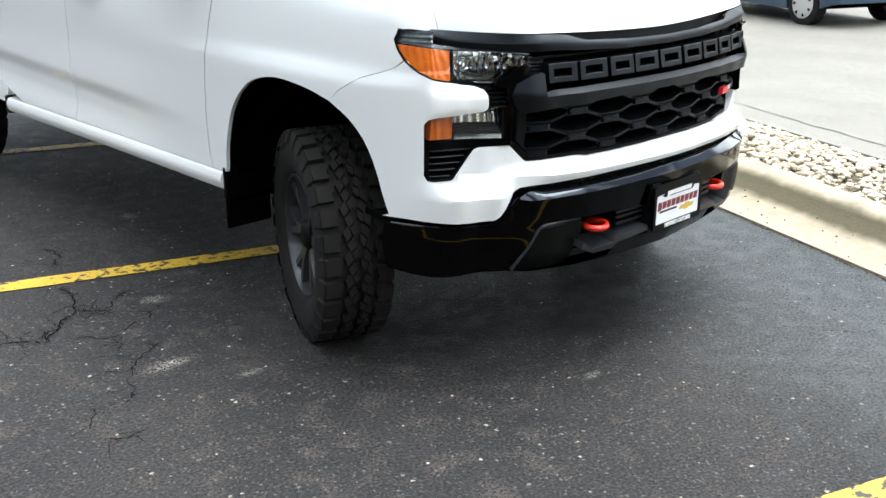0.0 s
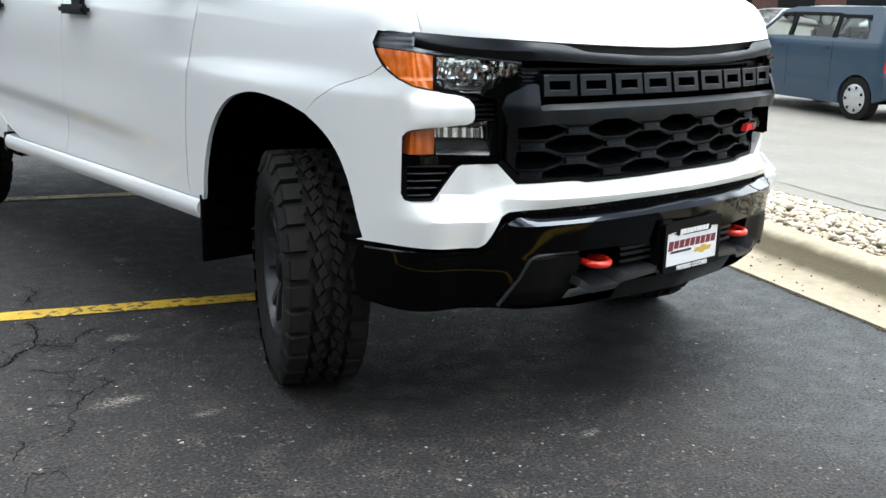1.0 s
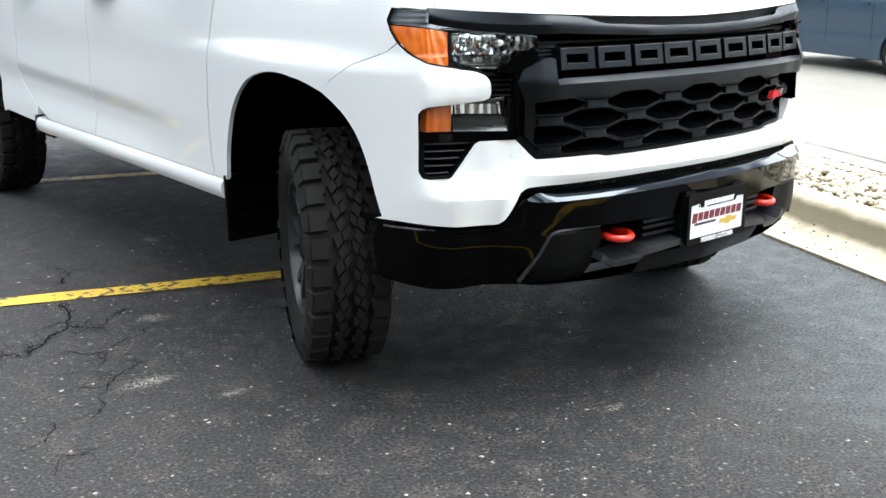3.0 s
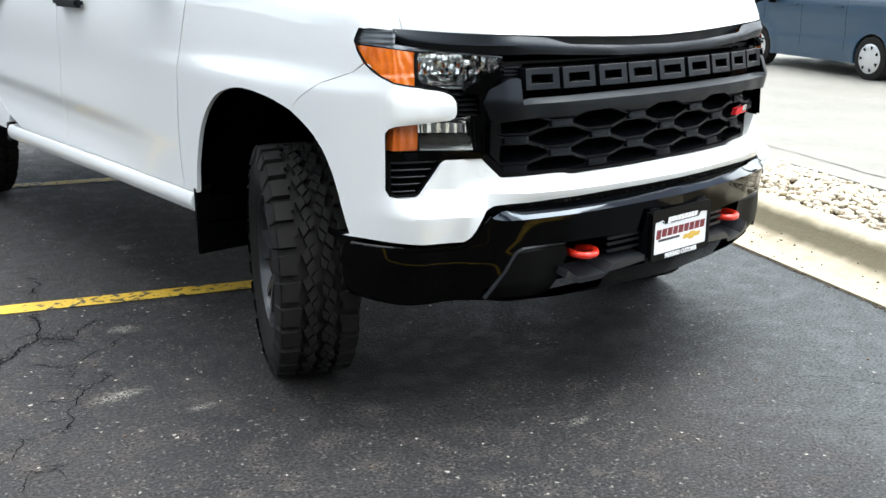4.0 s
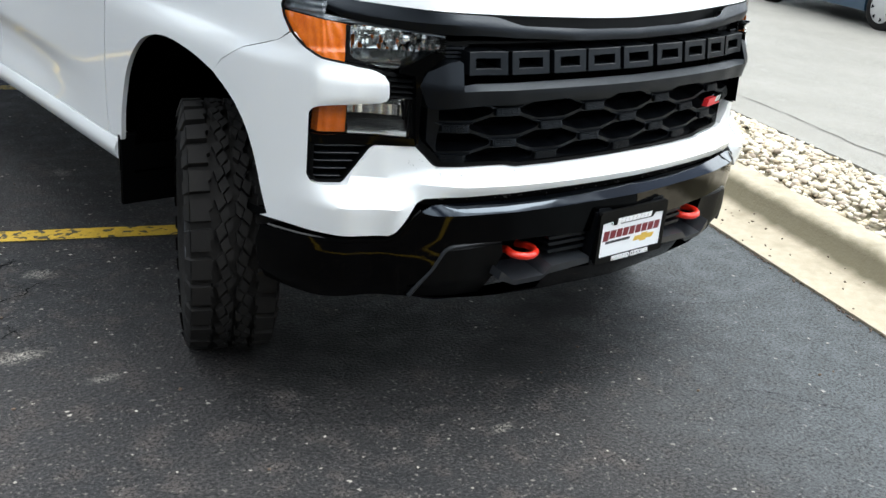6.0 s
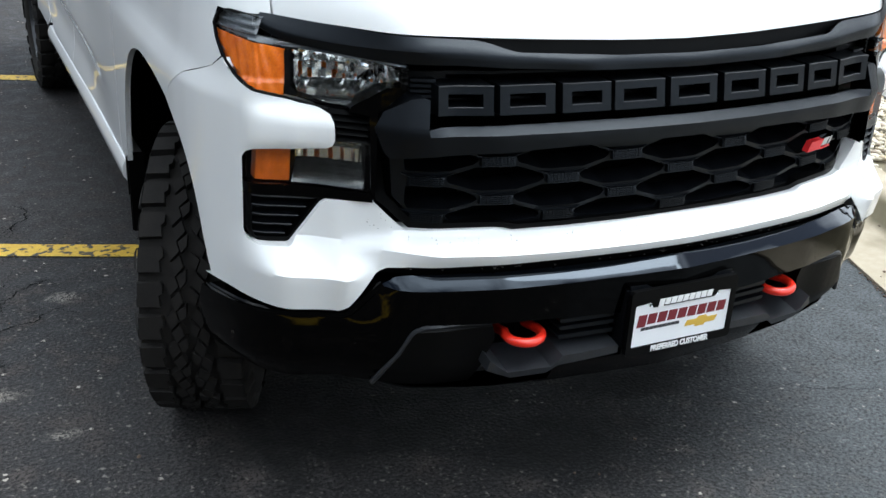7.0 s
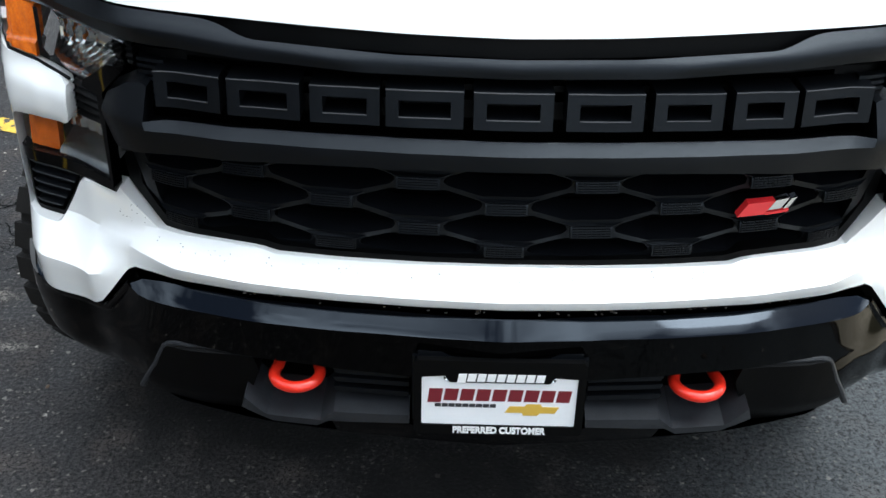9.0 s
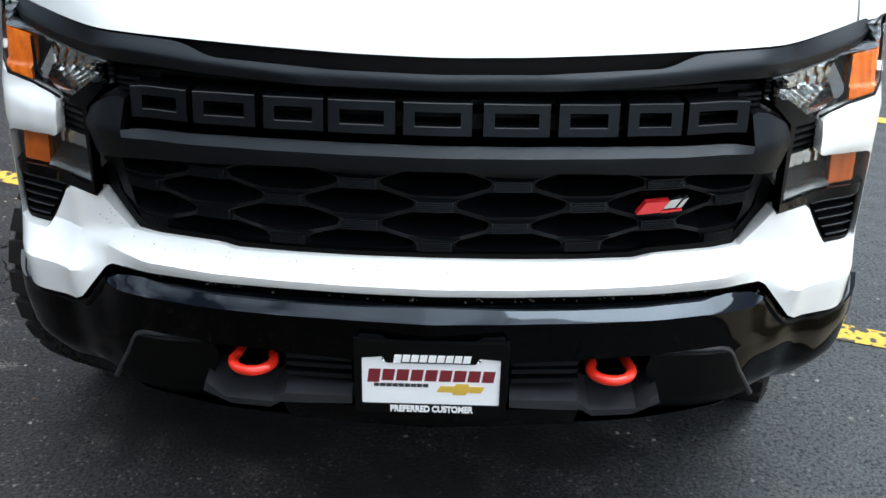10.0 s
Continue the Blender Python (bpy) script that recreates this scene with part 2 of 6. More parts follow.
CONCRETE = mat("kerb_concrete", (0.365, 0.315, 0.235), 0.8, vary=0.3, scale=3, bump=0.4, bscale=80, color2=(0.30, 0.255, 0.18))
kn, kl = CONCRETE.node_tree.nodes, CONCRETE.node_tree.links
kp = kn["Principled BSDF"]
old = kp.inputs["Base Color"].links[0].from_socket
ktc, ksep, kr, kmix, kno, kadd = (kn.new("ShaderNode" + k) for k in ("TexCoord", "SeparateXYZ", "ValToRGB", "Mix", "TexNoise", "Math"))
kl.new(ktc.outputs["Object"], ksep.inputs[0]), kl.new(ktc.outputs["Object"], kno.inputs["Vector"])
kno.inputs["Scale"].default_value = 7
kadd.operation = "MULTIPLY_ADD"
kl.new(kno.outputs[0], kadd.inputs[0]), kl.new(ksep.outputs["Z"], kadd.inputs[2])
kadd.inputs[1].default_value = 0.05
# darker brown between two heights, over the kerb's face
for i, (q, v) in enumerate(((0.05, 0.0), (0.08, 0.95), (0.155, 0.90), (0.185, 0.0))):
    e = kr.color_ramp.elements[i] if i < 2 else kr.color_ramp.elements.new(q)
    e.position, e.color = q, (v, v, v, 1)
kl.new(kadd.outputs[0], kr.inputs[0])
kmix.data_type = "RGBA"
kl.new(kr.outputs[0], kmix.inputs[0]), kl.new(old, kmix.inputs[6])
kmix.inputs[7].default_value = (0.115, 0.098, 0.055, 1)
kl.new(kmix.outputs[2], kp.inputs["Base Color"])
YELLOW = mat("yellow_line_paint", (0.62, 0.40, 0.03), 0.6, vary=0.3, scale=14, bump=0.3, bscale=150)
yn, yl = YELLOW.node_tree.nodes, YELLOW.node_tree.links
yp = yn["Principled BSDF"]
yold = yp.inputs["Base Color"].links[0].from_socket
ytc, yno, yno2, yr, ymix, yadd = (yn.new("ShaderNode" + k) for k in ("TexCoord", "TexNoise", "TexNoise", "MapRange", "Mix", "Math"))
yno.inputs["Scale"].default_value, yno.inputs["Detail"].default_value = 26, 8
yno2.inputs["Scale"].default_value, yno2.inputs["Detail"].default_value = 2.5, 3
yadd.operation = "MULTIPLY_ADD"
yadd.inputs[1].default_value = 0.45
yl.new(ytc.outputs["Object"], yno.inputs["Vector"]), yl.new(ytc.outputs["Object"], yno2.inputs["Vector"])
yl.new(yno2.outputs[0], yadd.inputs[0]), yl.new(yno.outputs[0], yadd.inputs[2])
yr.inputs[1].default_value, yr.inputs[2].default_value = 0.765, 0.81
yl.new(yadd.outputs[0], yr.inputs[0]), yl.new(yr.outputs[0], ymix.inputs[0])
ymix.data_type = "RGBA"
yl.new(yold, ymix.inputs[6]), yl.new(ymix.outputs[2], yp.inputs["Base Color"])
ymix.inputs[7].default_value = (0.03, 0.027, 0.02, 1)
PEBBLE = mat("river_pebble", (0.5, 0.45, 0.37), 0.75, bump=0.3, bscale=60)
pn, pl = PEBBLE.node_tree.nodes, PEBBLE.node_tree.links
pg, pr = pn.new("ShaderNodeNewGeometry"), pn.new("ShaderNodeValToRGB")
for i, (q, c) in enumerate(((0.0, (0.40, 0.32, 0.21)), (0.25, (0.60, 0.53, 0.41)), (0.5, (0.66, 0.61, 0.50)), (0.75, (0.50, 0.43, 0.32)), (0.93, (0.33, 0.27, 0.21)))):
    e = pr.color_ramp.elements[i] if i < 2 else pr.color_ramp.elements.new(q)
    e.position, e.color = q, (*c, 1)
pl.new(pg.outputs["Random Per Island"], pr.inputs[0]), pl.new(pr.outputs[0], pn["Principled BSDF"].inputs["Base Color"])
CARBLUE = mat("slate_blue_car_paint", (0.016, 0.046, 0.084), 0.34, coat=0.35, vary=0.1, scale=3)
SILVER = mat("silver_hubcap", (0.55, 0.55, 0.55), 0.35, 0.6)
WALLTAN = mat("unseen_wall_dark", (0.09, 0.09, 0.085), 0.8, vary=0.3, scale=0.6, bump=0.2, bscale=30)
BRICK = mat("dark_brick", (0.12, 0.06, 0.045), 0.85, vary=0.4, scale=3)
CARWHITE = mat("white_car_paint", (0.75, 0.76, 0.77), 0.3, coat=0.5, vary=0.05, scale=3)
CARGREY = mat("grey_car_paint", (0.22, 0.23, 0.24), 0.3, coat=0.5, vary=0.08, scale=3)
SEATS = mat("cabin_lining", (0.10, 0.11, 0.10), 0.8, vary=0.4, scale=6)
TINT = mat("tinted_window", (0.55, 0.62, 0.58), 0.02, Transmission_Weight=1.0, IOR=1.02, coat=0.6)
POLE = mat("weathered_pole", (0.05, 0.04, 0.035), 0.7, vary=0.4, scale=5)
TAIL = mat("red_tail_lens", (0.6, 0.01, 0.01), 0.15, coat=0.6)


# ---- mesh helpers ----
panels = set()


def finish(name, bm, material, parent=None, label="", smooth=35):
    me = bpy.data.meshes.new(name)
    if id(bm) in panels:
        # panels look outwards from the middle of the vehicle
        if sum(f.calc_area() * f.normal.dot(f.calc_center_median() - Vector((0, 2.5, 0.9))) for f in bm.faces) < 0:
            bmesh.ops.reverse_faces(bm, faces=bm.faces[:])
        panels.discard(id(bm))
    else:
        bmesh.ops.recalc_face_normals(bm, faces=bm.faces[:])
    bm.to_mesh(me)
    bm.free()
    me.materials.append(material)
    if smooth:
        me.shade_smooth()
        me.set_sharp_from_angle(angle=radians(smooth))
    ob = new(name, me)
    if parent:
        ob.parent = parent
    if label:
        ob["label"] = label
    return ob


def part(name, bm, material, parent, label="", smooth=35):
    """One mesh object under a thing or under a part."""
    return finish(name, bm, material, parent, label, smooth)


def thing(name, label, category, at=None, group=""):
    ob = tagged(new(name), label, category, group)
    ob.empty_display_size = 0.1
    if at is not None:
        ob.matrix_world = at
    return ob


def box(bm, lo, hi, bevel=0.0, m=None):
    r = bmesh.ops.create_cube(bm, size=1)
    vs = r["verts"]
    for v in vs:
        v.co = Vector([lo[i] + (v.co[i] + 0.5) * (hi[i] - lo[i]) for i in range(3)])
    if bevel:
        es = list({e for v in vs for e in v.link_edges})
        r = bmesh.ops.bevel(bm, geom=es, offset=bevel, segments=2, affect="EDGES")
        vs = list({v for f in r["faces"] for v in f.verts})
    if m is not None:
        bmesh.ops.transform(bm, matrix=m, verts=vs)
    return vs


def tube(bm, pts, r, seg=10, close=False, ends=True):
    """A round bar along points."""
    pts = [Vector(p) for p in pts]
    rings, n = [], len(pts)
    for i, p in enumerate(pts):
        a = pts[(i - 1) % n] if close or i else p
        b = pts[(i + 1) % n] if close or i < n - 1 else p
        t = (b - a).normalized()
        u = t.cross(Vector((0, 0, 1)))
        u = u.normalized() if u.length > 1e-4 else Vector((1, 0, 0))
        w = u.cross(t)
        rr = r[i] if isinstance(r, (list, tuple)) else r
        rings.append([bm.verts.new(p + rr * (math.cos(k * math.tau / seg) * u + math.sin(k * math.tau / seg) * w)) for k in range(seg)])
    for i in range(n if close else n - 1):
        a, b = rings[i], rings[(i + 1) % n]
        for k in range(seg):
            bm.faces.new((a[k], a[(k + 1) % seg], b[(k + 1) % seg], b[k]))
    if ends and not close:
        bm.faces.new(rings[0]), bm.faces.new(rings[-1][::-1])


def lathe(bm, prof, seg=64, axis="x"):
    """Turn a profile of (along, radius) about an axis; returns the rings."""
    rings = []
    for a, r in prof:
        ring = []
        for k in range(seg):
            c, s = math.cos(k * math.tau / seg), math.sin(k * math.tau / seg)
            ring.append(bm.verts.new((a, r * c, r * s) if axis == "x" else (r * c, r * s, a)))
        rings.append(ring)
    for a, b in zip(rings, rings[1:]):
        for k in range(seg):
            bm.faces.new((a[k], a[(k + 1) % seg], b[(k + 1) % seg], b[k]))
    return rings


def inside(poly, pts):
    """Which of the points lie in the polygon."""
    x, y = pts[:, 0], pts[:, 1]
    odd = np.zeros(len(pts), bool)
    for (ax, ay), (bx, by) in zip(poly, poly[1:] + poly[:1]):
        if ay != by:
            odd ^= ((ay > y) != (by > y)) & (x < (bx - ax) * (y - ay) / (by - ay) + ax)
    return odd


def rounded(poly, r, seg=3):
    """The polygon with its corners rounded."""
    out, n = [], len(poly)
    for i in range(n):
        p, a, b = Vector(poly[i]), Vector(poly[i - 1]), Vector(poly[(i + 1) % n])
        da, db = (a - p), (b - p)
        k = min(r, da.length * 0.45, db.length * 0.45)
        s, e = p + da.normalized() * k, p + db.normalized() * k
        for j in range(seg + 1):
            t = j / seg
            q = s * (1 - t) ** 2 + p * 2 * t * (1 - t) + e * t * t
            out.append((q.x, q.y))
    return out


def sheet(bm, outer, f, cell=0.03, back=None, holes=(), cv=None):
    """A panel: the outline (u, v) filled with a fine grid, bent by f(u, v) -> place; back: an offset by which its rim is turned in."""
    us, vs = [p[0] for p in outer], [p[1] for p in outer]
    u0, u1, v0, v1 = min(us), max(us), min(vs), max(vs)
    nu, nv = max(1, math.ceil((u1 - u0) / cell)), max(1, math.ceil((v1 - v0) / (cv or cell)))
    b2 = bmesh.new()
    g = [[b2.verts.new((u0 + (u1 - u0) * i / nu, v0 + (v1 - v0) * j / nv, 0)) for j in range(nv + 1)] for i in range(nu + 1)]
    for i in range(nu):
        for j in range(nv):
            b2.faces.new((g[i][j], g[i + 1][j], g[i + 1][j + 1], g[i][j + 1]))
    for poly in (outer, *holes):
        poly = list(poly)
        for (ax, ay), (bx, by) in zip(poly, poly[1:] + poly[:1]):
            if abs(ax - bx) + abs(ay - by) < 1e-6:
                continue
            lx, hx, ly, hy = min(ax, bx) - 1e-4, max(ax, bx) + 1e-4, min(ay, by) - 1e-4, max(ay, by) + 1e-4
            fs = []
            for fc in b2.faces:
                xs, ys = [v.co.x for v in fc.verts], [v.co.y for v in fc.verts]
                if min(xs) <= hx and max(xs) >= lx and min(ys) <= hy and max(ys) >= ly:
                    fs.append(fc)
            if not fs:
                continue
            es, ps = list({e for fc in fs for e in fc.edges}), list({v for fc in fs for v in fc.verts})
            bmesh.ops.bisect_plane(b2, geom=fs + es + ps, dist=2e-5, plane_co=(ax, ay, 0), plane_no=(by - ay, ax - bx, 0))
    cs = np.array([tuple(fc.calc_center_median())[:2] for fc in b2.faces])
    keep = inside(list(outer), cs)
    for h in holes:
        keep &= ~inside(list(h), cs)
    bmesh.ops.delete(b2, geom=[fc for fc, k in zip(b2.faces[:], keep) if not k], context="FACES")
    rim = [e for e in b2.edges if e.is_boundary]
    if back is not None:
        r = bmesh.ops.extrude_edge_only(b2, edges=rim)
        for v in r["geom"]:
            if isinstance(v, bmesh.types.BMVert):
                v.co.z = 1
    flat = [(v, v.co.copy()) for v in b2.verts]
    for v, c in flat:
        q = Vector(f(c.x, c.y))
        if c.z > 0.5:
            o = back(c.x, c.y) if callable(back) else back
            q += Vector(o)
        v.co = q
    tmp = bpy.data.meshes.new("tmp")
    b2.to_mesh(tmp)
    b2.free()
    if not bm.faces:
        panels.add(id(bm))
    bm.from_mesh(tmp)
    bm.normal_update()
    bpy.data.meshes.remove(tmp)


def mirrored(half):
    """A whole outline from its half, which runs from the centre line outwards and back to it."""
    return half + [(-x, y) for x, y in half[::-1] if abs(x) > 1e-6]


# ---- the setting: parking lot, kerb, pebble strip, road ----
KX, KY = 0.3526, 0.9358           # along the kerb


def lot(d, k, z=0.0):
    """The place d metres towards the road and k metres along the kerb."""
    return Vector((KY * d + KX * k, -KX * d + KY * k, z))


def strip(bm, prof, k0, k1, step):
    """A ribbon along the kerb with the cross-section prof of (d, z)."""
    n = max(1, math.ceil((k1 - k0) / step))
    rows = [[bm.verts.new(lot(d, k0 + (k1 - k0) * i / n, z)) for d, z in prof] for i in range(n + 1)]
    for a, b in zip(rows, rows[1:]):
        for j in range(len(prof) - 1):
            bm.faces.new((a[j], a[j + 1], b[j + 1], b[j]))


CRACK = 3.30
TOE, FACE, GRAVEL0, GRAVEL1, ROAD0 = 1.300, 1.555, 1.775, 2.57, 2.70
bm = bmesh.new()
g = 150
strip(bm, [(-g, 0), (-20, 0), (-6, 0), (-3, 0), (-1, 0), (0.4, 0), (TOE, 0.0)], -g, g, 10)
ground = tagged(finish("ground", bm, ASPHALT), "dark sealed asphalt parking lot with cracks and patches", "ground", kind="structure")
bm = bmesh.new()
strip(bm, [(ROAD0, 0.10), (ROAD0 + 0.06, 0.03), (ROAD0 + 0.5, 0.01), (5, -0.08), (8, -0.20), (14, -0.22), (22, -0.22), (g, -0.22)], -g, g, 10)
road = tagged(finish("road", bm, ROAD), "pale sun-bleached asphalt road with cracked edge", "road", kind="structure")
bm = bmesh.new()
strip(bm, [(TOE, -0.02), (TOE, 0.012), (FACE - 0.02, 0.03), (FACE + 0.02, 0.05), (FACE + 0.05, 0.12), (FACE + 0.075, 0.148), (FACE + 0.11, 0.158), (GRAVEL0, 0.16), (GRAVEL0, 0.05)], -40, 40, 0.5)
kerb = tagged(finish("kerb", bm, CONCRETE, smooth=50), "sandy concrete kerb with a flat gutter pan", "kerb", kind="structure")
bm = bmesh.new()
strip(bm, [(GRAVEL0, 0.12), (GRAVEL1, 0.12)], -40, 40, 2)
bed = tagged(finish("pebble_bed", bm, CONCRETE), "narrow pebble bed between kerb and road", "ground", kind="structure")
bm = bmesh.new()
strip(bm, [(GRAVEL1, 0.10), (GRAVEL1, 0.135), (ROAD0, 0.115), (ROAD0 + 0.02, 0.03)], -40, 40, 2)
tagged(finish("road_edge", bm, ROAD), "worn asphalt edge of the road beside the pebbles", "road edge", kind="structure")
bm = bmesh.new()
rows = []
for j in range(700):
    k = -6 + 0.04 * j
    d = CRACK + 0.05 * noise.noise((k * 0.9, 3.1, 0)) + 0.035 * noise.noise((k * 5, 1.7, 0)) + 0.012 * noise.noise((k * 21, 0.4, 0))
    w = 0.004 + 0.012 * max(0, noise.noise((k * 3.3, 8.2, 0)) + 0.25)
    rows.append([bm.verts.new(lot(d + q * w, k, float(np.interp(d, [ROAD0, ROAD0 + 0.06, ROAD0 + 0.5, 5], [0.10, 0.03, 0.01, -0.08])) + 0.004)) for q in (-1, 1)])
for a, b in zip(rows, rows[1:]):
    bm.faces.new((a[0], a[1], b[1], b[0]))
tagged(finish("road_crack", bm, mat("crack_tar", (0.10, 0.09, 0.075), 0.9, vary=0.3, scale=20)), "long jagged crack along the road's edge", "crack", kind="structure")
for i, k in enumerate((-6.57, -3.84, -1.162, 1.622, 4.25, 6.98, 9.71)):
    bm = bmesh.new()
    n = 40
    ya = [[bm.verts.new(lot(-4.6 + 5.75 * j / n, k + 0.012 * (-4.6 + 5.75 * j / n) + s * 0.057 + 0.006 * noise.noise((j * 1.7, k, s)), 0.004)) for s in (-1, 1)] for j in range(n + 1)]
    for a, b in zip(ya, ya[1:]):
        bm.faces.new((a[0], a[1], b[1], b[0]))
    tagged(finish("parking_line", bm, YELLOW), "worn yellow painted parking line on asphalt", "road marking", "parking lines", "structure")


# ---- the pickup truck: its skin is wrapped round a section through front and side ----
FX = [0, 0.15, 0.3, 0.45, 0.6, 0.68, 0.75, 0.82, 0.88, 0.92, 0.942, 0.962, 0.982, 0.999, 1.012, 1.020, 1.0226, 1.018, 1.012, 1.007, 1.002]
FY = [0.03, 0.037, 0.052, 0.077, 0.122, 0.168, 0.225, 0.285, 0.315, 0.331, 0.352, 0.400, 0.455, 0.500, 0.57, 0.67, 0.95, 1.5, 2.2, 4.2, 5.85]
fs = np.concatenate([[0], np.cumsum(np.hypot(np.diff(FX), np.diff(FY)))])
FINE = np.linspace(0, fs[-1], 4000)
GX, GY = np.interp(FINE, fs, FX), np.interp(FINE, fs, FY)
ker = np.hanning(61) / np.hanning(61).sum()
GX = np.convolve(np.pad(GX, 30, mode="reflect", reflect_type="odd"), ker, "valid")
GY = np.convolve(np.pad(GY, 30, mode="edge"), ker, "valid")
GY[-40:] = np.interp(FINE[-40:], [FINE[-41], FINE[-1]], [GY[-41], 5.85])
MONO = int(np.argmax(GX))
WIDE, SINK = 1.018, -0.006      # breadth factor and drop of the body, set to fit the camera's view


def smooth(t):
    t = min(1.0, max(0.0, t))
    return t * t * (3 - 2 * t)


def ux(x):
    """The way round the section to the front place x."""
    return float(np.sign(x) * np.interp(abs(x), GX[:MONO], FINE[:MONO]))


def uy(y):
    """The way round the section to the side place y."""
    return float(np.interp(y, GY, FINE))


def lean(z, x=1.0):
    return max(0, z - 0.85) * (0.2 - 0.10 * min(1, max(0, (x - 0.56) / 0.10))) - min(0.15, max(0, 0.75 - z)) * 0.4 * min(1, max(0, (x - 0.60) / 0.15)) * min(1, max(0, (1.01 - x) / 0.14))


def top(y):
    """Height of the seam between fender and hood."""
    return float(np.interp(y, [0.3, 0.47, 0.495, 0.53, 0.60, 0.75, 1.0, 1.5, 2.0], [1.20, 1.236, 1.275, 1.312, 1.342, 1.368, 1.40, 1.44, 1.455]))


def skin(u, z, out=0.0):
    """The place on the truck's skin; out: metres proud of it."""
    a = abs(u)
    x, y = float(np.interp(a, FINE, GX)), float(np.interp(a, FINE, GY))
    x2, y2 = float(np.interp(a + 0.01, FINE, GX)), float(np.interp(a + 0.01, FINE, GY))
    nx, ny = y2 - y, -(x2 - x)
    k = math.hypot(nx, ny) or 1
    nx, ny = nx / k, ny / k
    side = min(1.0, max(0.0, nx))
    y += lean(z, x) * (1 - side)
    if z > 1.18 and 0.66 < x < 1.0:
        # the upper edge sweeps back towards the hood
        y += 0.5 * (z - 1.18) * smooth((x - 0.66) / 0.18) * (1 - 0.85 * smooth((x - 0.87) / 0.08))
    if side > 0.4:
        w = (side - 0.4) / 0.6
        far = smooth((y - 1.58) / 0.9)
        # waist: fuller over the wheels, drawn in above, hollow under the door's crease
        x -= w * 0.05 * max(0.0, (z - 1.0) / 0.42) ** 2
        zc = 0.79 + 0.035 * (y - 1.6)
        x -= w * far * (0.018 * smooth((zc - z) / 0.085) * (1 - smooth((zc - 0.12 - z) / 0.14)) + 0.010 * math.exp(-((z - 1.0) / 0.13) ** 2))
        near = math.exp(-((y - 0.95) / 0.62) ** 2)
        x -= w * near * 0.022 * min(1, max(0, (z - 1.06) / 0.05)) * (1 if z < 1.5 else 0)
        if 1.45 < y < 2:
            zs = max(1.250, top(y) - 0.13)
            t = max(0.0, (z - zs) / max(0.012, top(y) - zs))
            x += min(1, w * 3) * (0.880 / WIDE - x) * min(1.0, t) ** 2.2
    x, y = WIDE * (x + nx * out), y + ny * out
    return (math.copysign(x, u) if u else 0.0, y, z)


def front(out=0.0):
    return lambda x, z: skin(ux(x), z, out)


def wrap(out=0.0):
    return lambda u, z: skin(u, z, out)


def A(pts, s=-1):
    """Side places (y, z) as (u, z) on the right (-1) or left (1) side."""
    return [(s * uy(y), z) for y, z in pts]


def X(pts, s=1):
    return [(s * ux(x), z) for x, z in pts]


# the hood's front edge in plan
EDGE_X = [0, 0.18, 0.35, 0.44, 0.53, 0.60, 0.655, 0.68, 0.704, 0.745, 0.785, 0.83, 0.88, 0.95]
EDGE_Y = [0.121, 0.126, 0.142, 0.153, 0.165, 0.175, 0.187, 0.197, 0.213, 0.247, 0.284, 0.328, 0.378, 0.448]


def hood(a, d, up=0.0):
    """a: -1 to 1 across; d: metres back from the nose."""
    e = abs(a)
    x = a * 0.880
    ze = 1.204 + 0.035 * e ** 1.5
    y0 = float(np.interp(abs(x), EDGE_X, EDGE_Y))
    y = y0 + d * (1.80 - y0) / 1.7
    z = ze + (0.150 - 0.045 * e ** 3) * (1 - math.exp(-d / (0.062 - 0.022 * e ** 2))) + 0.16 * 0.9 * (1 - math.exp(-(y - y0) / 0.9))
    z += 0.016 * smooth((0.50 - e) / 0.05) * smooth((d - 0.25) / 0.2)
    return (x, y, z + up)


truck = thing("pickup_truck", "white full-size crew cab pickup truck with black grille", "pickup truck", Matrix.Translation((0, 0, SINK)))
ARCH = [(0.484, 0.626), (0.506, 0.69), (0.528, 0.76), (0.556, 0.825), (0.594, 0.880), (0.66, 0.935), (0.755, 0.979), (0.85, 1.001), (0.94, 1.014), (1.05, 1.021), (1.15, 1.010), (1.24, 0.980), (1.315, 0.925), (1.370, 0.855), (1.398, 0.79), (1.425, 0.70), (1.435, 0.61)]


def curved(pts, n=3):
    """A smooth line through the points."""
    out = []
    for i in range(len(pts) - 1):
        p0, p1, p2, p3 = (np.array(pts[min(len(pts) - 1, max(0, j))]) for j in (i - 1, i, i + 1, i + 2))
        for t in np.arange(n) / n:
            q = 0.5 * (2 * p1 + (p2 - p0) * t + (2 * p0 - 5 * p1 + 4 * p2 - p3) * t * t + (3 * p1 - p0 - 3 * p2 + p3) * t ** 3)
            out.append((float(q[0]), float(q[1])))
    return out + [tuple(pts[-1])]


ARCH0, ARCH1 = curved(ARCH[:7]), curved(ARCH[6:])
SEAM = [(0.755, 0.979), (0.70, 1.022), (0.60, 1.075), (0.52, 1.10), (0.47, 1.118)]
inward = lambda u, z: (-math.copysign(0.035, u), 0.0, 0)

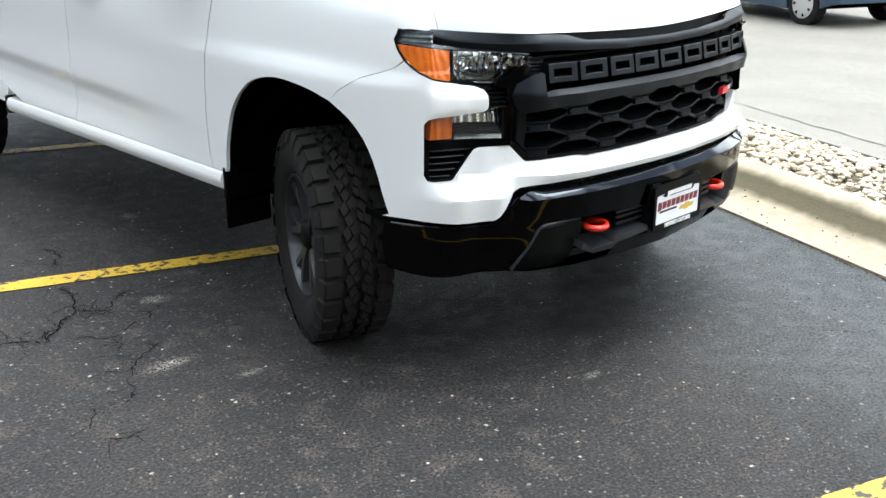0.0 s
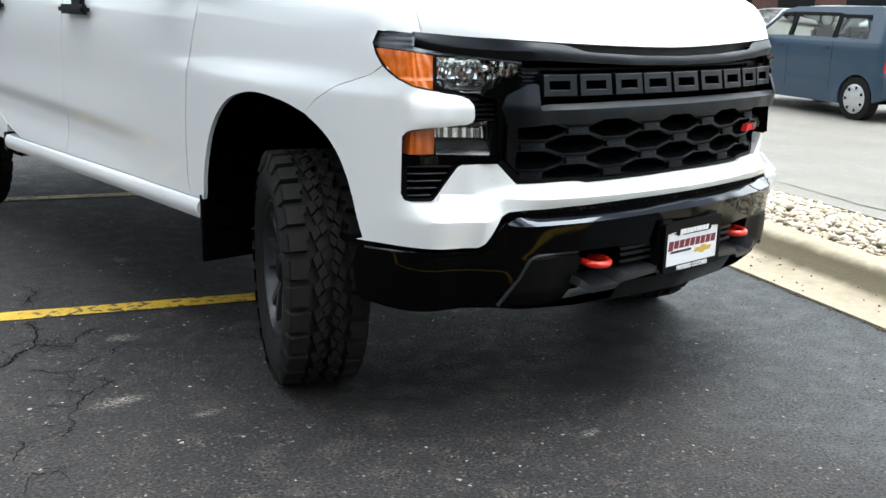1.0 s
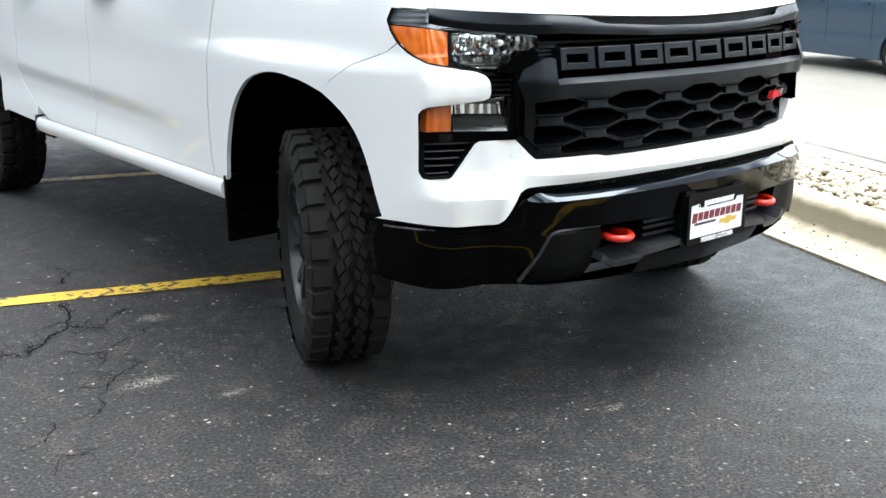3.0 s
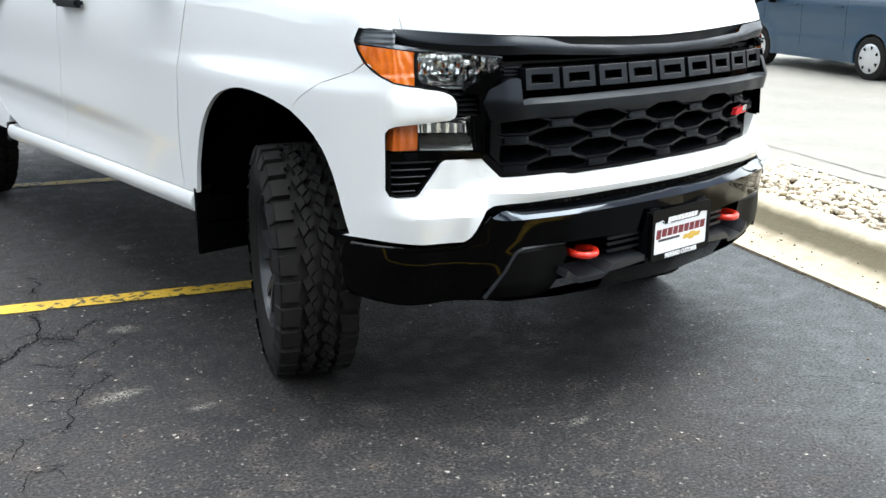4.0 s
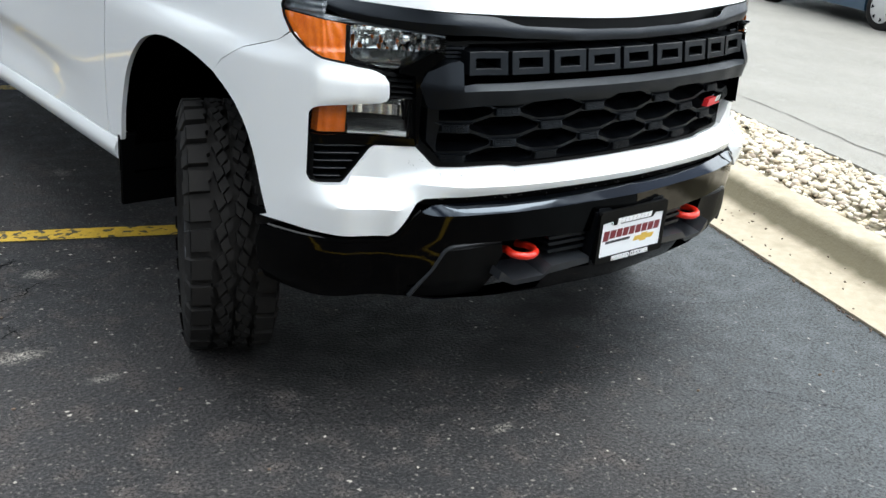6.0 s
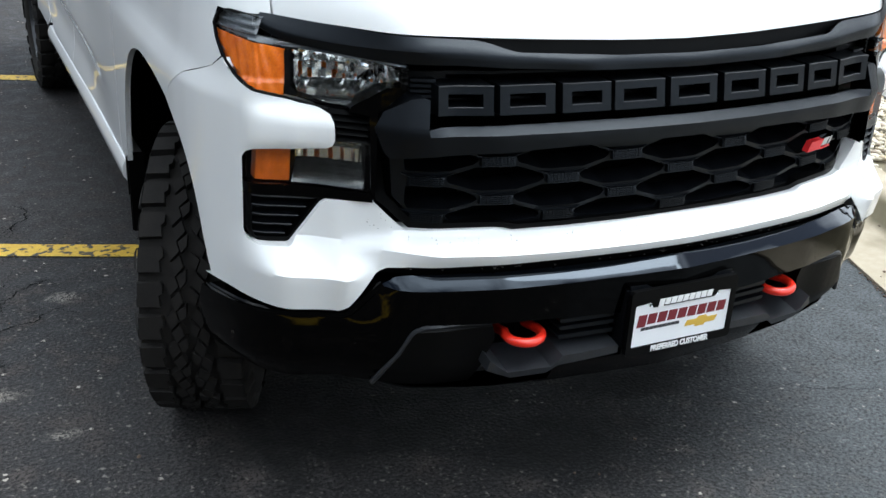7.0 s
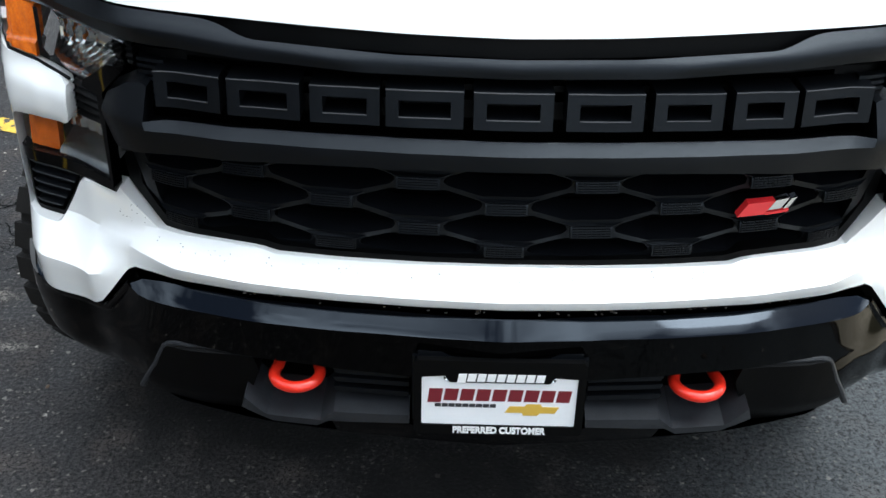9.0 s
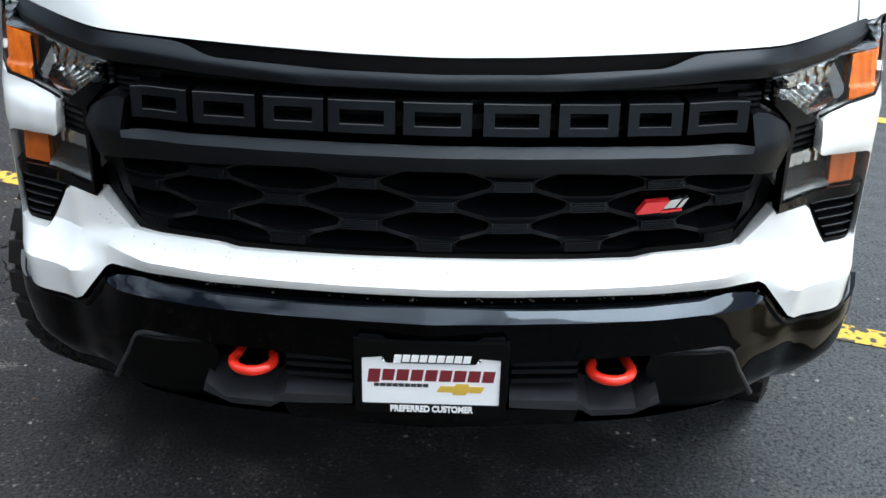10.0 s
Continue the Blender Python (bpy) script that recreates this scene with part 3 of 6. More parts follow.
# bumper cover, one piece from side to side
half = X([(0, 0.741), (0.3, 0.739), (0.5, 0.733), (0.645, 0.727), (0.685, 0.722), (0.705, 0.708), (0.765, 0.632), (0.785, 0.621), (0.87, 0.620), (0.95, 0.618), (1.0, 0.618)]) + A(ARCH0, 1) + A(SEAM[1:], 1) + X(
    [(0.975, 1.142), (0.969, 1.128), (0.955, 1.108), (0.925, 1.089), (0.88, 1.079), (0.861, 1.076), (0.82, 1.069), (0.80, 1.063), (0.788, 1.055), (0.784, 1.04), (0.784, 1.003), (0.789, 0.990), (0.80, 0.983), (0.86, 0.973), (0.925, 0.966), (0.938, 0.958), (0.944, 0.945),
     (0.945, 0.775), (0.94, 0.757), (0.925, 0.751), (0.867, 0.750), (0.857, 0.756), (0.80, 0.852), (0.79, 0.861), (0.705, 0.867), (0.638, 0.797), (0.46, 0.800), (0.44, 0.799), (0.41, 0.792), (0.2, 0.794), (0, 0.797)])


def cover(u, z):
    """The white cover: a proud lower lip, lobes under the lamps and a facet at each lower corner."""
    p = Vector(skin(u, z))
    x = abs(p.x)
    if x < 0.9:
        p.y += 0.052 * smooth((z - 0.755) / 0.04) * min(1, max(0, (0.79 - x) / 0.15))
        lip = math.exp(-((z - 0.765) / 0.028) ** 2) * max(0, min(1, (0.70 - x) / 0.1))
        p.y -= 0.022 * lip
    if x < 0.96 and z > 0.93:
        k = min(1, max(0, (0.99 - x) / 0.12))
        p.y -= 0.032 * k * math.exp(-((z - 1.012) / 0.045) ** 4)
    # below the vent the corner swells to a crease, under which it falls back
    e = 0.700 + 0.16 * max(0, 0.80 - x)
    k = min(1, max(0, (x - 0.715) / 0.075)) * smooth((1.0 - x) / 0.10)
    if z > e:
        p.y -= 0.070 * k * max(0, 1 - (z - e) / 0.07)
    else:
        p.y -= k * (0.070 - 0.032 * min(1, (e - z) / 0.085))
    return p


bm = bmesh.new()
sheet(bm, mirrored(half), cover, 0.012, back=lambda u, z: (-math.copysign(0.03, u), 0, 0) if abs(u) > ux(0.965) else (0, 0.05, 0))
part("bumper_cover", bm, PAINT, truck, "white painted bumper cover", 28)

# fenders, doors, bed sides, rocker panels
DOORF = [(1.479, 1.43), (1.50, 1.30), (1.536, 1.105), (1.558, 0.90), (1.563, 0.78), (1.556, 0.66), (1.537, 0.592)]
DOORR = [(3.885, 1.43), (3.875, 1.20), (3.862, 0.95), (3.90, 0.82), (3.85, 0.75), (3.72, 0.69), (3.55, 0.63), (3.40, 0.592)]


def handle(parent, s, y, z):
    bm = bmesh.new()
    x = abs(skin(s * uy(y), z)[0])
    box(bm, (-0.012, -0.135, -0.02), (0.03, 0.135, 0.022), 0.012, pose(s * (x + 0.02), y, z, 0, 0, 0 if s > 0 else 180))
    box(bm, (-0.02, -0.06, 0.0), (0.008, 0.05, 0.05), 0.008, pose(s * (x + 0.01), y, z, 0, 0, 0 if s > 0 else 180))
    part("handle", bm, PLASTIC, parent, "black plastic door handle")


for s in (-1, 1):
    rim = ARCH1 + [(1.44, 0.592)] + [(y - 0.004, z) for y, z in DOORF[:1:-1]] + [(1.505, 1.246)]
    f = A(rim + [(1.42, 1.246), (1.0, 1.246), (0.7, 1.246), (0.55, 1.246)], s) + X([(0.983, 1.246), (0.989, 1.21), (0.985, 1.18), (0.976, 1.1445)], s) + A([(0.4705, 1.1192), (0.521, 1.1022), (0.601, 1.0772), (0.701, 1.0242)], s)
    bm = bmesh.new()
    sheet(bm, f, wrap(), 0.03, back=lambda u, z: (-math.copysign(0.016, u), 0, 0) if abs(u) > uy(0.48) or z < 1.10 else (0, 0.03, 0))
    # the crown that rolls over to the hood's edge
    rows = []
    for k in range(41):
        d = (1.474 - hood(1, 0)[1]) * 1.7 / (1.80 - hood(1, 0)[1]) * (k / 40) ** 2
        T = Vector(hood(s * 1.0, d)) + Vector((s * 0.005, 0, 0))
        B = Vector(skin(s * (ux(0.983) + (uy(1.503) - ux(0.983)) * (T.y - hood(1, 0)[1]) / (1.474 - hood(1, 0)[1])), 1.2455))
        C = Vector((B.x - s * 0.006 - (B.x - T.x) * 0.10, (B.y + T.y) / 2, B.z + 1.0 * (T.z - B.z)))
        row = [B * (1 - q) ** 2 + C * 2 * q * (1 - q) + T * q * q for q in np.linspace(0, 1, 13)]
        rows.append([bm.verts.new(p) for p in row + [T + Vector((0, 0, -0.05))]])
    for p, q in zip(rows, rows[1:]):
        for m in range(len(p) - 1):
            bm.faces.new((p[m], p[m + 1], q[m + 1], q[m]) if s < 0 else (p[m], q[m], q[m + 1], p[m + 1]))
    fender = part("fender", bm, PAINT, truck, "white front fender over a wide wheel arch", 60)
    seam_m = [(2.77, 1.43), (2.78, 1.1), (2.79, 0.85), (2.78, 0.592)]
    for nm, a, b, hy in (("front_door", DOORF, seam_m, 2.565), ("rear_door", seam_m, DOORR, 3.66)):
        bm = bmesh.new()
        sheet(bm, A([(y + 0.003, z) for y, z in a[::-1]] + [(y - 0.003, z) for y, z in b], s), wrap(), 0.06, back=inward, cv=0.012)
        door = part(nm, bm, PAINT, truck)
        handle(door, s, hy, 1.255)
    bm = bmesh.new()
    arc = [(4.715 + 0.52 * math.cos(a), 0.50 + 0.50 * math.sin(a)) for a in np.linspace(0.2, math.pi - 0.12, 18)]
    rear = [(3.62, 0.56), (3.60, 0.64)] + [(y + 0.006, z) for y, z in DOORR[5::-1]] + [(3.95, 1.43), (5.8, 1.40), (5.82, 0.80), (5.30, 0.62)]
    sheet(bm, A(rear + arc + [(4.14, 0.575)], s), wrap(), 0.06, back=inward)
    part("bed_side", bm, PAINT, truck)

    def rocker(u, z):
        t = min(1, abs(z - 0.552) / 0.037)
        return skin(u, z, 0.016 * math.sqrt(max(0, 1 - t * t)))
    bm = bmesh.new()
    sheet(bm, A([(1.46, 0.588), (3.60, 0.588), (3.60, 0.516), (1.46, 0.514)], s), rocker, 0.012 * 3, back=lambda u, z: (-math.copysign(0.10, u), 0, 0.01))
    part("rocker_panel", bm, PAINT, truck, "white rounded rocker rail")
    bm = bmesh.new()
    box(bm, (-0.015, 3.60, 0.50), (0.03, 3.64, 0.60), 0.006, pose(s * 1.02, 0, 0))
    part("rail_cap", bm, PLASTIC, truck)
    # mud flaps
    for y, z0, z1 in ((1.455, 0.345, 0.61), (5.20, 0.33, 0.60)):
        bm = bmesh.new()
        box(bm, (s * 1.04 if s < 0 else 0.80, y - 0.012, z1 - 0.14), (-0.80 if s < 0 else 1.04, y + 0.012, z1), 0.005)
        box(bm, (s * 1.035 if s < 0 else 0.82, y, z0), (-0.82 if s < 0 else 1.035, y + 0.012, z1 - 0.13), 0.004)
        part("mud_flap", bm, DARKPL, truck, "black rubber mud flap")
    # arch lips and wheel wells
    for cy, cz, rr in ((0.945, 0.45, 0.555), (4.715, 0.5, 0.51)):
        bm = bmesh.new()
        ring = []
        for a in np.linspace(0.0, math.pi - 0.02, 24):
            y, z = cy + rr * math.cos(a) * 0.92, cz + rr * math.sin(a)
            ring.append([bm.verts.new((s * q, y, z)) for q in (0.985, 0.55)])
        for p, q in zip(ring, ring[1:]):
            bm.faces.new((p[0], p[1], q[1], q[0]))
        bm.faces.new([r[1] for r in ring])
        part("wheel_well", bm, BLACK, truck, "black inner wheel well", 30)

# hood
bm = bmesh.new()
nx_, ny_ = 72, 46
g = [[bm.verts.new(hood(math.sin(math.pi / 2 * (-1 + 2 * i / nx_)) * 0.6 + 0.4 * (-1 + 2 * i / nx_), 1.7 * (j / ny_) ** 2.2)) for j in range(ny_ + 1)] for i in range(nx_ + 1)]
for i in range(nx_):
    for j in range(ny_):
        bm.faces.new((g[i][j], g[i + 1][j], g[i + 1][j + 1], g[i][j + 1]))
r = bmesh.ops.extrude_edge_only(bm, edges=[e for e in bm.edges if e.is_boundary])
for v in r["geom"]:
    if isinstance(v, bmesh.types.BMVert):
        v.co += Vector((0, 0.04 if v.co.y < 0.45 else 0, -0.012 if v.co.y < 0.45 else -0.04))
hood_ob = part("hood", bm, PAINT, truck, "white hood with a raised centre")
bm = bmesh.new()
sheet(bm, [(-0.52, 1.45), (-0.62, 0.55), (-0.61, 0.36), (-0.55, 0.168), (-0.375, 0.172), (-0.355, 0.215), (-0.30, 0.262), (0.30, 0.262), (0.355, 0.215), (0.375, 0.172), (0.55, 0.168), (0.61, 0.36), (0.62, 0.55), (0.52, 1.45)], lambda a, d: hood(a, d, 0.003), 0.04, back=(0, 0, -0.004))
part("hood_decal", bm, DECAL, hood_ob, "glossy grey-black graphic on the hood")

# grille: bars
bm = bmesh.new()
# each curve of the bar: (x, height, place back from the nose)
BAR_TOP = [(0, 1.177, 0.095), (0.2, 1.181, 0.098), (0.44, 1.193, 0.124), (0.480, 1.206, 0.146), (0.505, 1.214, 0.157), (0.58, 1.219, 0.168), (0.655, 1.223, 0.183), (0.704, 1.226, 0.208), (0.785, 1.233, 0.279), (0.877, 1.241, 0.369), (0.905, 1.244, 0.396)]
BAR_MID = [(0, 1.166, 0.082), (0.29, 1.173, 0.090), (0.46, 1.185, 0.115), (0.57, 1.195, 0.139), (0.615, 1.198, 0.148), (0.655, 1.199, 0.164), (0.707, 1.199, 0.201), (0.782, 1.202, 0.258), (0.866, 1.210, 0.327), (0.900, 1.219, 0.360), (0.921, 1.232, 0.390)]
BAR_LOW = [(0, 1.148, 0.084), (0.25, 1.153, 0.088), (0.46, 1.163, 0.116), (0.57, 1.169, 0.143), (0.615, 1.169, 0.154), (0.660, 1.168, 0.178), (0.718, 1.171, 0.220), (0.794, 1.180, 0.277), (0.877, 1.194, 0.343), (0.905, 1.209, 0.372), (0.923, 1.228, 0.396)]


def along(curve, x, k):
    """Height (k 1) or depth (k 2) of a curve of the bar, its corners eased."""
    xs = [p[0] for p in curve]
    return sum(float(np.interp(abs(abs(x) + q), xs, [p[k] for p in curve])) for q in (-0.015, 0, 0.015)) / 3


def bar_face(bm, low, high, steps):
    """A face of the bar from one curve to the next, its sides running out to the tips."""
    rows = []
    for i in range(121):
        a = -1 + i / 60
        e = abs(a) ** 0.9
        row = []
        for k in range(steps + 1):
            q = k / steps
            x = math.copysign(e, a) * (low[-1][0] + (high[-1][0] - low[-1][0]) * q)
            z, y = (along(low, x, c) + (along(high, x, c) - along(low, x, c)) * q for c in (1, 2))
            row.append(bm.verts.new((x, y, z)))
        rows.append(row)
    for p, r in zip(rows, rows[1:]):
        for k in range(steps):
            bm.faces.new((p[k], r[k], r[k + 1], p[k + 1]))
    return rows


BAR_SEAT = [(x, z - 0.002, y + 0.06) for x, z, y in BAR_LOW]
rounder = [(x, z + 0.003, y + 0.0035) for x, z, y in BAR_MID]
bar_face(bm, BAR_SEAT, BAR_LOW, 1)
bar_face(bm, BAR_LOW, [(x, z - 0.003, y + 0.001) for x, z, y in BAR_MID], 2)
bar_face(bm, [(x, z - 0.003, y + 0.001) for x, z, y in BAR_MID], rounder, 2)
bar_face(bm, rounder, BAR_TOP, 2)
bmesh.ops.remove_doubles(bm, verts=bm.verts[:], dist=0.0002)
part("upper_bar", bm, PLASTIC, truck, "satin charcoal plastic bar")
bm = bmesh.new()
half = X([(0, 1.168), (0.45, 1.178), (0.5, 1.198), (0.69, 1.20), (0.69, 1.220), (0.5, 1.214), (0, 1.208)])
sheet(bm, mirrored(half), front(-0.035), 0.03, back=(0, 0.03, 0))
part("nose_strip", bm, DARKPL, truck, "recessed dark seal under the hood")
bm = bmesh.new()
MID_TOP = [(0, 1.045), (0.3, 1.045), (0.609, 1.041)]
MID_CREASE = [(0, 1.028), (0.3, 1.028), (0.609, 1.026)]
MID_LOW = [(0, 1.000), (0.3, 0.997), (0.6, 0.982), (0.684, 0.972), (0.692, 0.980), (0.708, 1.033), (0.695, 1.070), (0.645, 1.099), (0.620, 1.103), (0.609, 1.098), (0.609, 1.041)]


def midbar(u, z):
    x = abs(skin(u, z)[0])
    o = 0.022 - 0.22 * max(0, 1.026 - z)
    if x < 0.607 * WIDE:
        c = 1.028 - 0.002 * x / 0.609
        o -= 1.2 * max(0, z - c)
    else:
        o -= 0.30 * max(0, z - 1.038) + 0.35 * max(0, x - 0.667)
    return skin(u, z, o)


sheet(bm, mirrored(X(MID_TOP + MID_CREASE[::-1])), midbar, 0.03, cv=0.02)
sheet(bm, mirrored(X(MID_CREASE[:2] + [(0.607, 1.026)] + MID_LOW[-1:] + MID_LOW[-2:0:-1] + MID_LOW[:1])), midbar, 0.02, back=(0, 0.07, 0), cv=0.01)
part("middle_bar", bm, PLASTIC, truck, "satin charcoal plastic bar with angular ends")
bm = bmesh.new()
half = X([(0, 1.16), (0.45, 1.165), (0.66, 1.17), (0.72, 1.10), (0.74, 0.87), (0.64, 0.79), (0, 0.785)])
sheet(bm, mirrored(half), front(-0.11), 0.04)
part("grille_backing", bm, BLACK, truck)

# grille: raised blocks between the bars, as plain frames
for i, (a, b) in enumerate(((-0.592, -0.479), (-0.466, -0.345), (-0.328, -0.214), (-0.204, -0.078), (-0.062, 0.066), (0.088, 0.213), (0.23, 0.344), (0.362, 0.466), (0.478, 0.598))):
    bm = bmesh.new()
    z0, z1 = 1.066, 1.128
    outline = rounded(X([(a, z0), (b, z0), (b, z1), (a, z1)]), 0.006, 2)
    holes = [X([(a + 0.021, z0 + 0.017), (b - 0.021, z0 + 0.017), (b - 0.021, z1 - 0.018), (a + 0.021, z1 - 0.018)])]
    sheet(bm, outline, wrap(0.008), 0.02, back=(0, 0.06, 0), holes=holes)
    blk = part("raised_block", bm, PLASTIC, truck, "raised black plastic block on the grille")
    # pale tubes paint the highlight along upward edges
    bm = bmesh.new()
    tube(bm, [skin(ux(a + (b - a) * k / 6), z1 - 0.0015, 0.0075) for k in range(7)], 0.0018, 6)
    for h in holes:
        tube(bm, [skin(h[0][0] + (h[1][0] - h[0][0]) * k / 4, h[0][1] - 0.001, 0.0075) for k in range(5)], 0.0016, 6)
    part("edge", bm, GREYEDGE, blk)
for s in (-1, 1):
    for k in range(7):
        bm = bmesh.new()
        z = 1.062 + 0.011 * k
        x0 = 0.602 if k < 3 else 0.598
        x1 = 0.625 if k < 3 else 0.652
        sheet(bm, X([(x0, z), (x1, z), (x1, z + 0.006), (x0, z + 0.006)], s), wrap(-0.03), 0.03, back=(0, 0.02, 0))
        part("grille_fin", bm, PLASTIC, truck)
bm = bmesh.new()
sheet(bm, mirrored(X([(0, 1.108), (0.60, 1.108), (0.655, 1.10), (0.655, 1.145), (0, 1.138)])), front(-0.055), 0.05, holes=[X([(-0.56, 1.118), (0.56, 1.118), (0.56, 1.136), (-0.56, 1.136)])], back=(0, 0.01, 0))
part("grille_panel", bm, DARKPL, truck)
bm = bmesh.new()
sheet(bm, mirrored(X([(0, 1.06), (0.61, 1.055), (0.61, 1.085), (0, 1.09)])), front(-0.06), 0.05, back=(0, 0.01, 0))
part("grille_rail", bm, DARKPL, truck)

# grille: honeycomb below, one moulded panel with ribbed blocks on its crossings
ROWS_Z, SP = (0.960, 0.914, 0.868, 0.822), 0.3065
cells, centres = [], []


def recess(z):
    """The honeycomb leans back towards its foot."""
    return -0.020 - 0.25 * (0.965 - z)


def rim_back(u, z):
    """The walls of an opening: its floor climbs as it goes in, its roof runs level."""
    x, q = min(centres, key=lambda c: ((c[0] - u) / 0.11) ** 2 + ((c[1] - z) / 0.027) ** 2)
    return (0, 0.055, 0.014 if z < q - 0.004 else 0.0)
for ri, z in enumerate(ROWS_Z):
    for c in ((-2, -1, 0, 1, 2) if ri % 2 == 0 else (-1.5, -0.5, 0.5, 1.5)):
        centres.append((ux(c * SP), z))
        six = [(-0.048, -0.0262), (0.048, -0.0262), (0.104, -0.009), (0.111, 0), (0.104, 0.010), (0.048, 0.0285), (-0.048, 0.0285), (-0.104, 0.009), (-0.111, 0), (-0.104, -0.008)]
        lim = 0.662 if z > 0.85 else 0.600
        six = [(min(lim, max(-lim, c * SP + x)), max(0.807, z + q)) for x, q in six]
        if max(p[0] for p in six) - min(p[0] for p in six) > 0.04:
            cells.append(rounded(X(six), 0.007, 2))
bm = bmesh.new()
half = X([(0, 0.799), (0.43, 0.800), (0.630, 0.803), (0.690, 0.870), (0.690, 0.992), (0.3, 1.002), (0, 1.005)])
sheet(bm, mirrored(half), lambda u, z: skin(u, z, recess(z) - 0.010), 0.05, back=rim_back, holes=cells)
part("honeycomb", bm, PLASTIC, truck, "black honeycomb grille with long openings", 30)
for ri, z in enumerate(ROWS_Z):
    cols = (-1.5, -0.5, 0.5, 1.5) if ri % 2 == 0 else (-2, -1, 0, 1, 2)
    for c in cols:
        x, w = c * SP, 0.038
        x0, x1 = x - w, x + w
        bm = bmesh.new()
        sheet(bm, X([(x0, z - 0.012), (x1, z - 0.012), (x1, z + 0.011), (x0, z + 0.011)]), lambda u, v: skin(u, v, recess(z) - 0.9 * max(0, v - z - 0.006)), 0.03, back=(0, 0.03, 0.002), cv=0.004)
        cell = part("grille_block", bm, PLASTIC, truck)
        # the sloping ledge over the block
        bm = bmesh.new()
        r = recess(z)
        edge = [skin(ux(x + a), z + h, r + o) for a, h, o in ((-0.038, 0.0112, 0.001), (0.038, 0.0112, 0.001), (0.066, 0.0175, -0.0085), (0.052, 0.0215, -0.038), (-0.052, 0.0215, -0.038), (-0.066, 0.0175, -0.0085))]
        if max(abs(p[0]) for p in edge) < 0.70:
            top_ = [bm.verts.new(p) for p in edge]
            low_ = [bm.verts.new((p[0], p[1] + 0.004, p[2] - 0.004)) for p in edge]
            bm.faces.new(top_), bm.faces.new(low_[::-1])
            for k in range(6):
                bm.faces.new((top_[k], low_[k], low_[(k + 1) % 6], top_[(k + 1) % 6]))
            part("ledge", bm, PLASTIC, cell, "", 0)
        # fine ribs on the face
        bm = bmesh.new()
        for k, j in ((k, j) for k in range(5) for j in range(8)):
            zz, xx = z - 0.0105 + 0.0045 * k, x0 + 0.0035 + 0.0087 * j
            sheet(bm, X([(xx, zz), (xx + 0.0073, zz), (xx + 0.0073, zz + 0.0024), (xx, zz + 0.0024)]), lambda u, v: skin(u, v, recess(z) + 0.0028), 0.05, back=(0, 0.006, 0))
        part("rib", bm, PLASTIC, cell)
bm = bmesh.new()
half = X([(0, 0.797), (0.2, 0.794), (0.41, 0.792), (0.44, 0.799), (0.638, 0.797), (0.705, 0.867), (0.715, 0.97), (0.690, 0.97), (0.68, 0.872), (0.628, 0.812), (0.44, 0.812), (0.40, 0.804), (0, 0.807)])
sheet(bm, mirrored(half), front(-0.055), 0.02, back=(0, 0.05, 0))
part("grille_surround", bm, DARKPL, truck)
bm = bmesh.new()
sheet(bm, X([(0.396, 0.905), (0.444, 0.908), (0.462, 0.931), (0.414, 0.928)]), wrap(-0.006), 0.03, back=(0, 0.02, 0))
sheet(bm, X([(0.446, 0.9065), (0.486, 0.909), (0.489, 0.913), (0.449, 0.911)]), wrap(-0.006), 0.03, back=(0, 0.02, 0))
bd = part("badge", bm, BADGE_RED, truck, "small red and silver badge")
bm = bmesh.new()
for a, b in ((0.450, 0.474), (0.478, 0.488)):
    sheet(bm, X([(a, 0.915), (b, 0.9165), (b + 0.014, 0.934), (a + 0.014, 0.932)]), wrap(-0.006), 0.03, back=(0, 0.02, 0))
part("badge_end", bm, CHROME, bd)

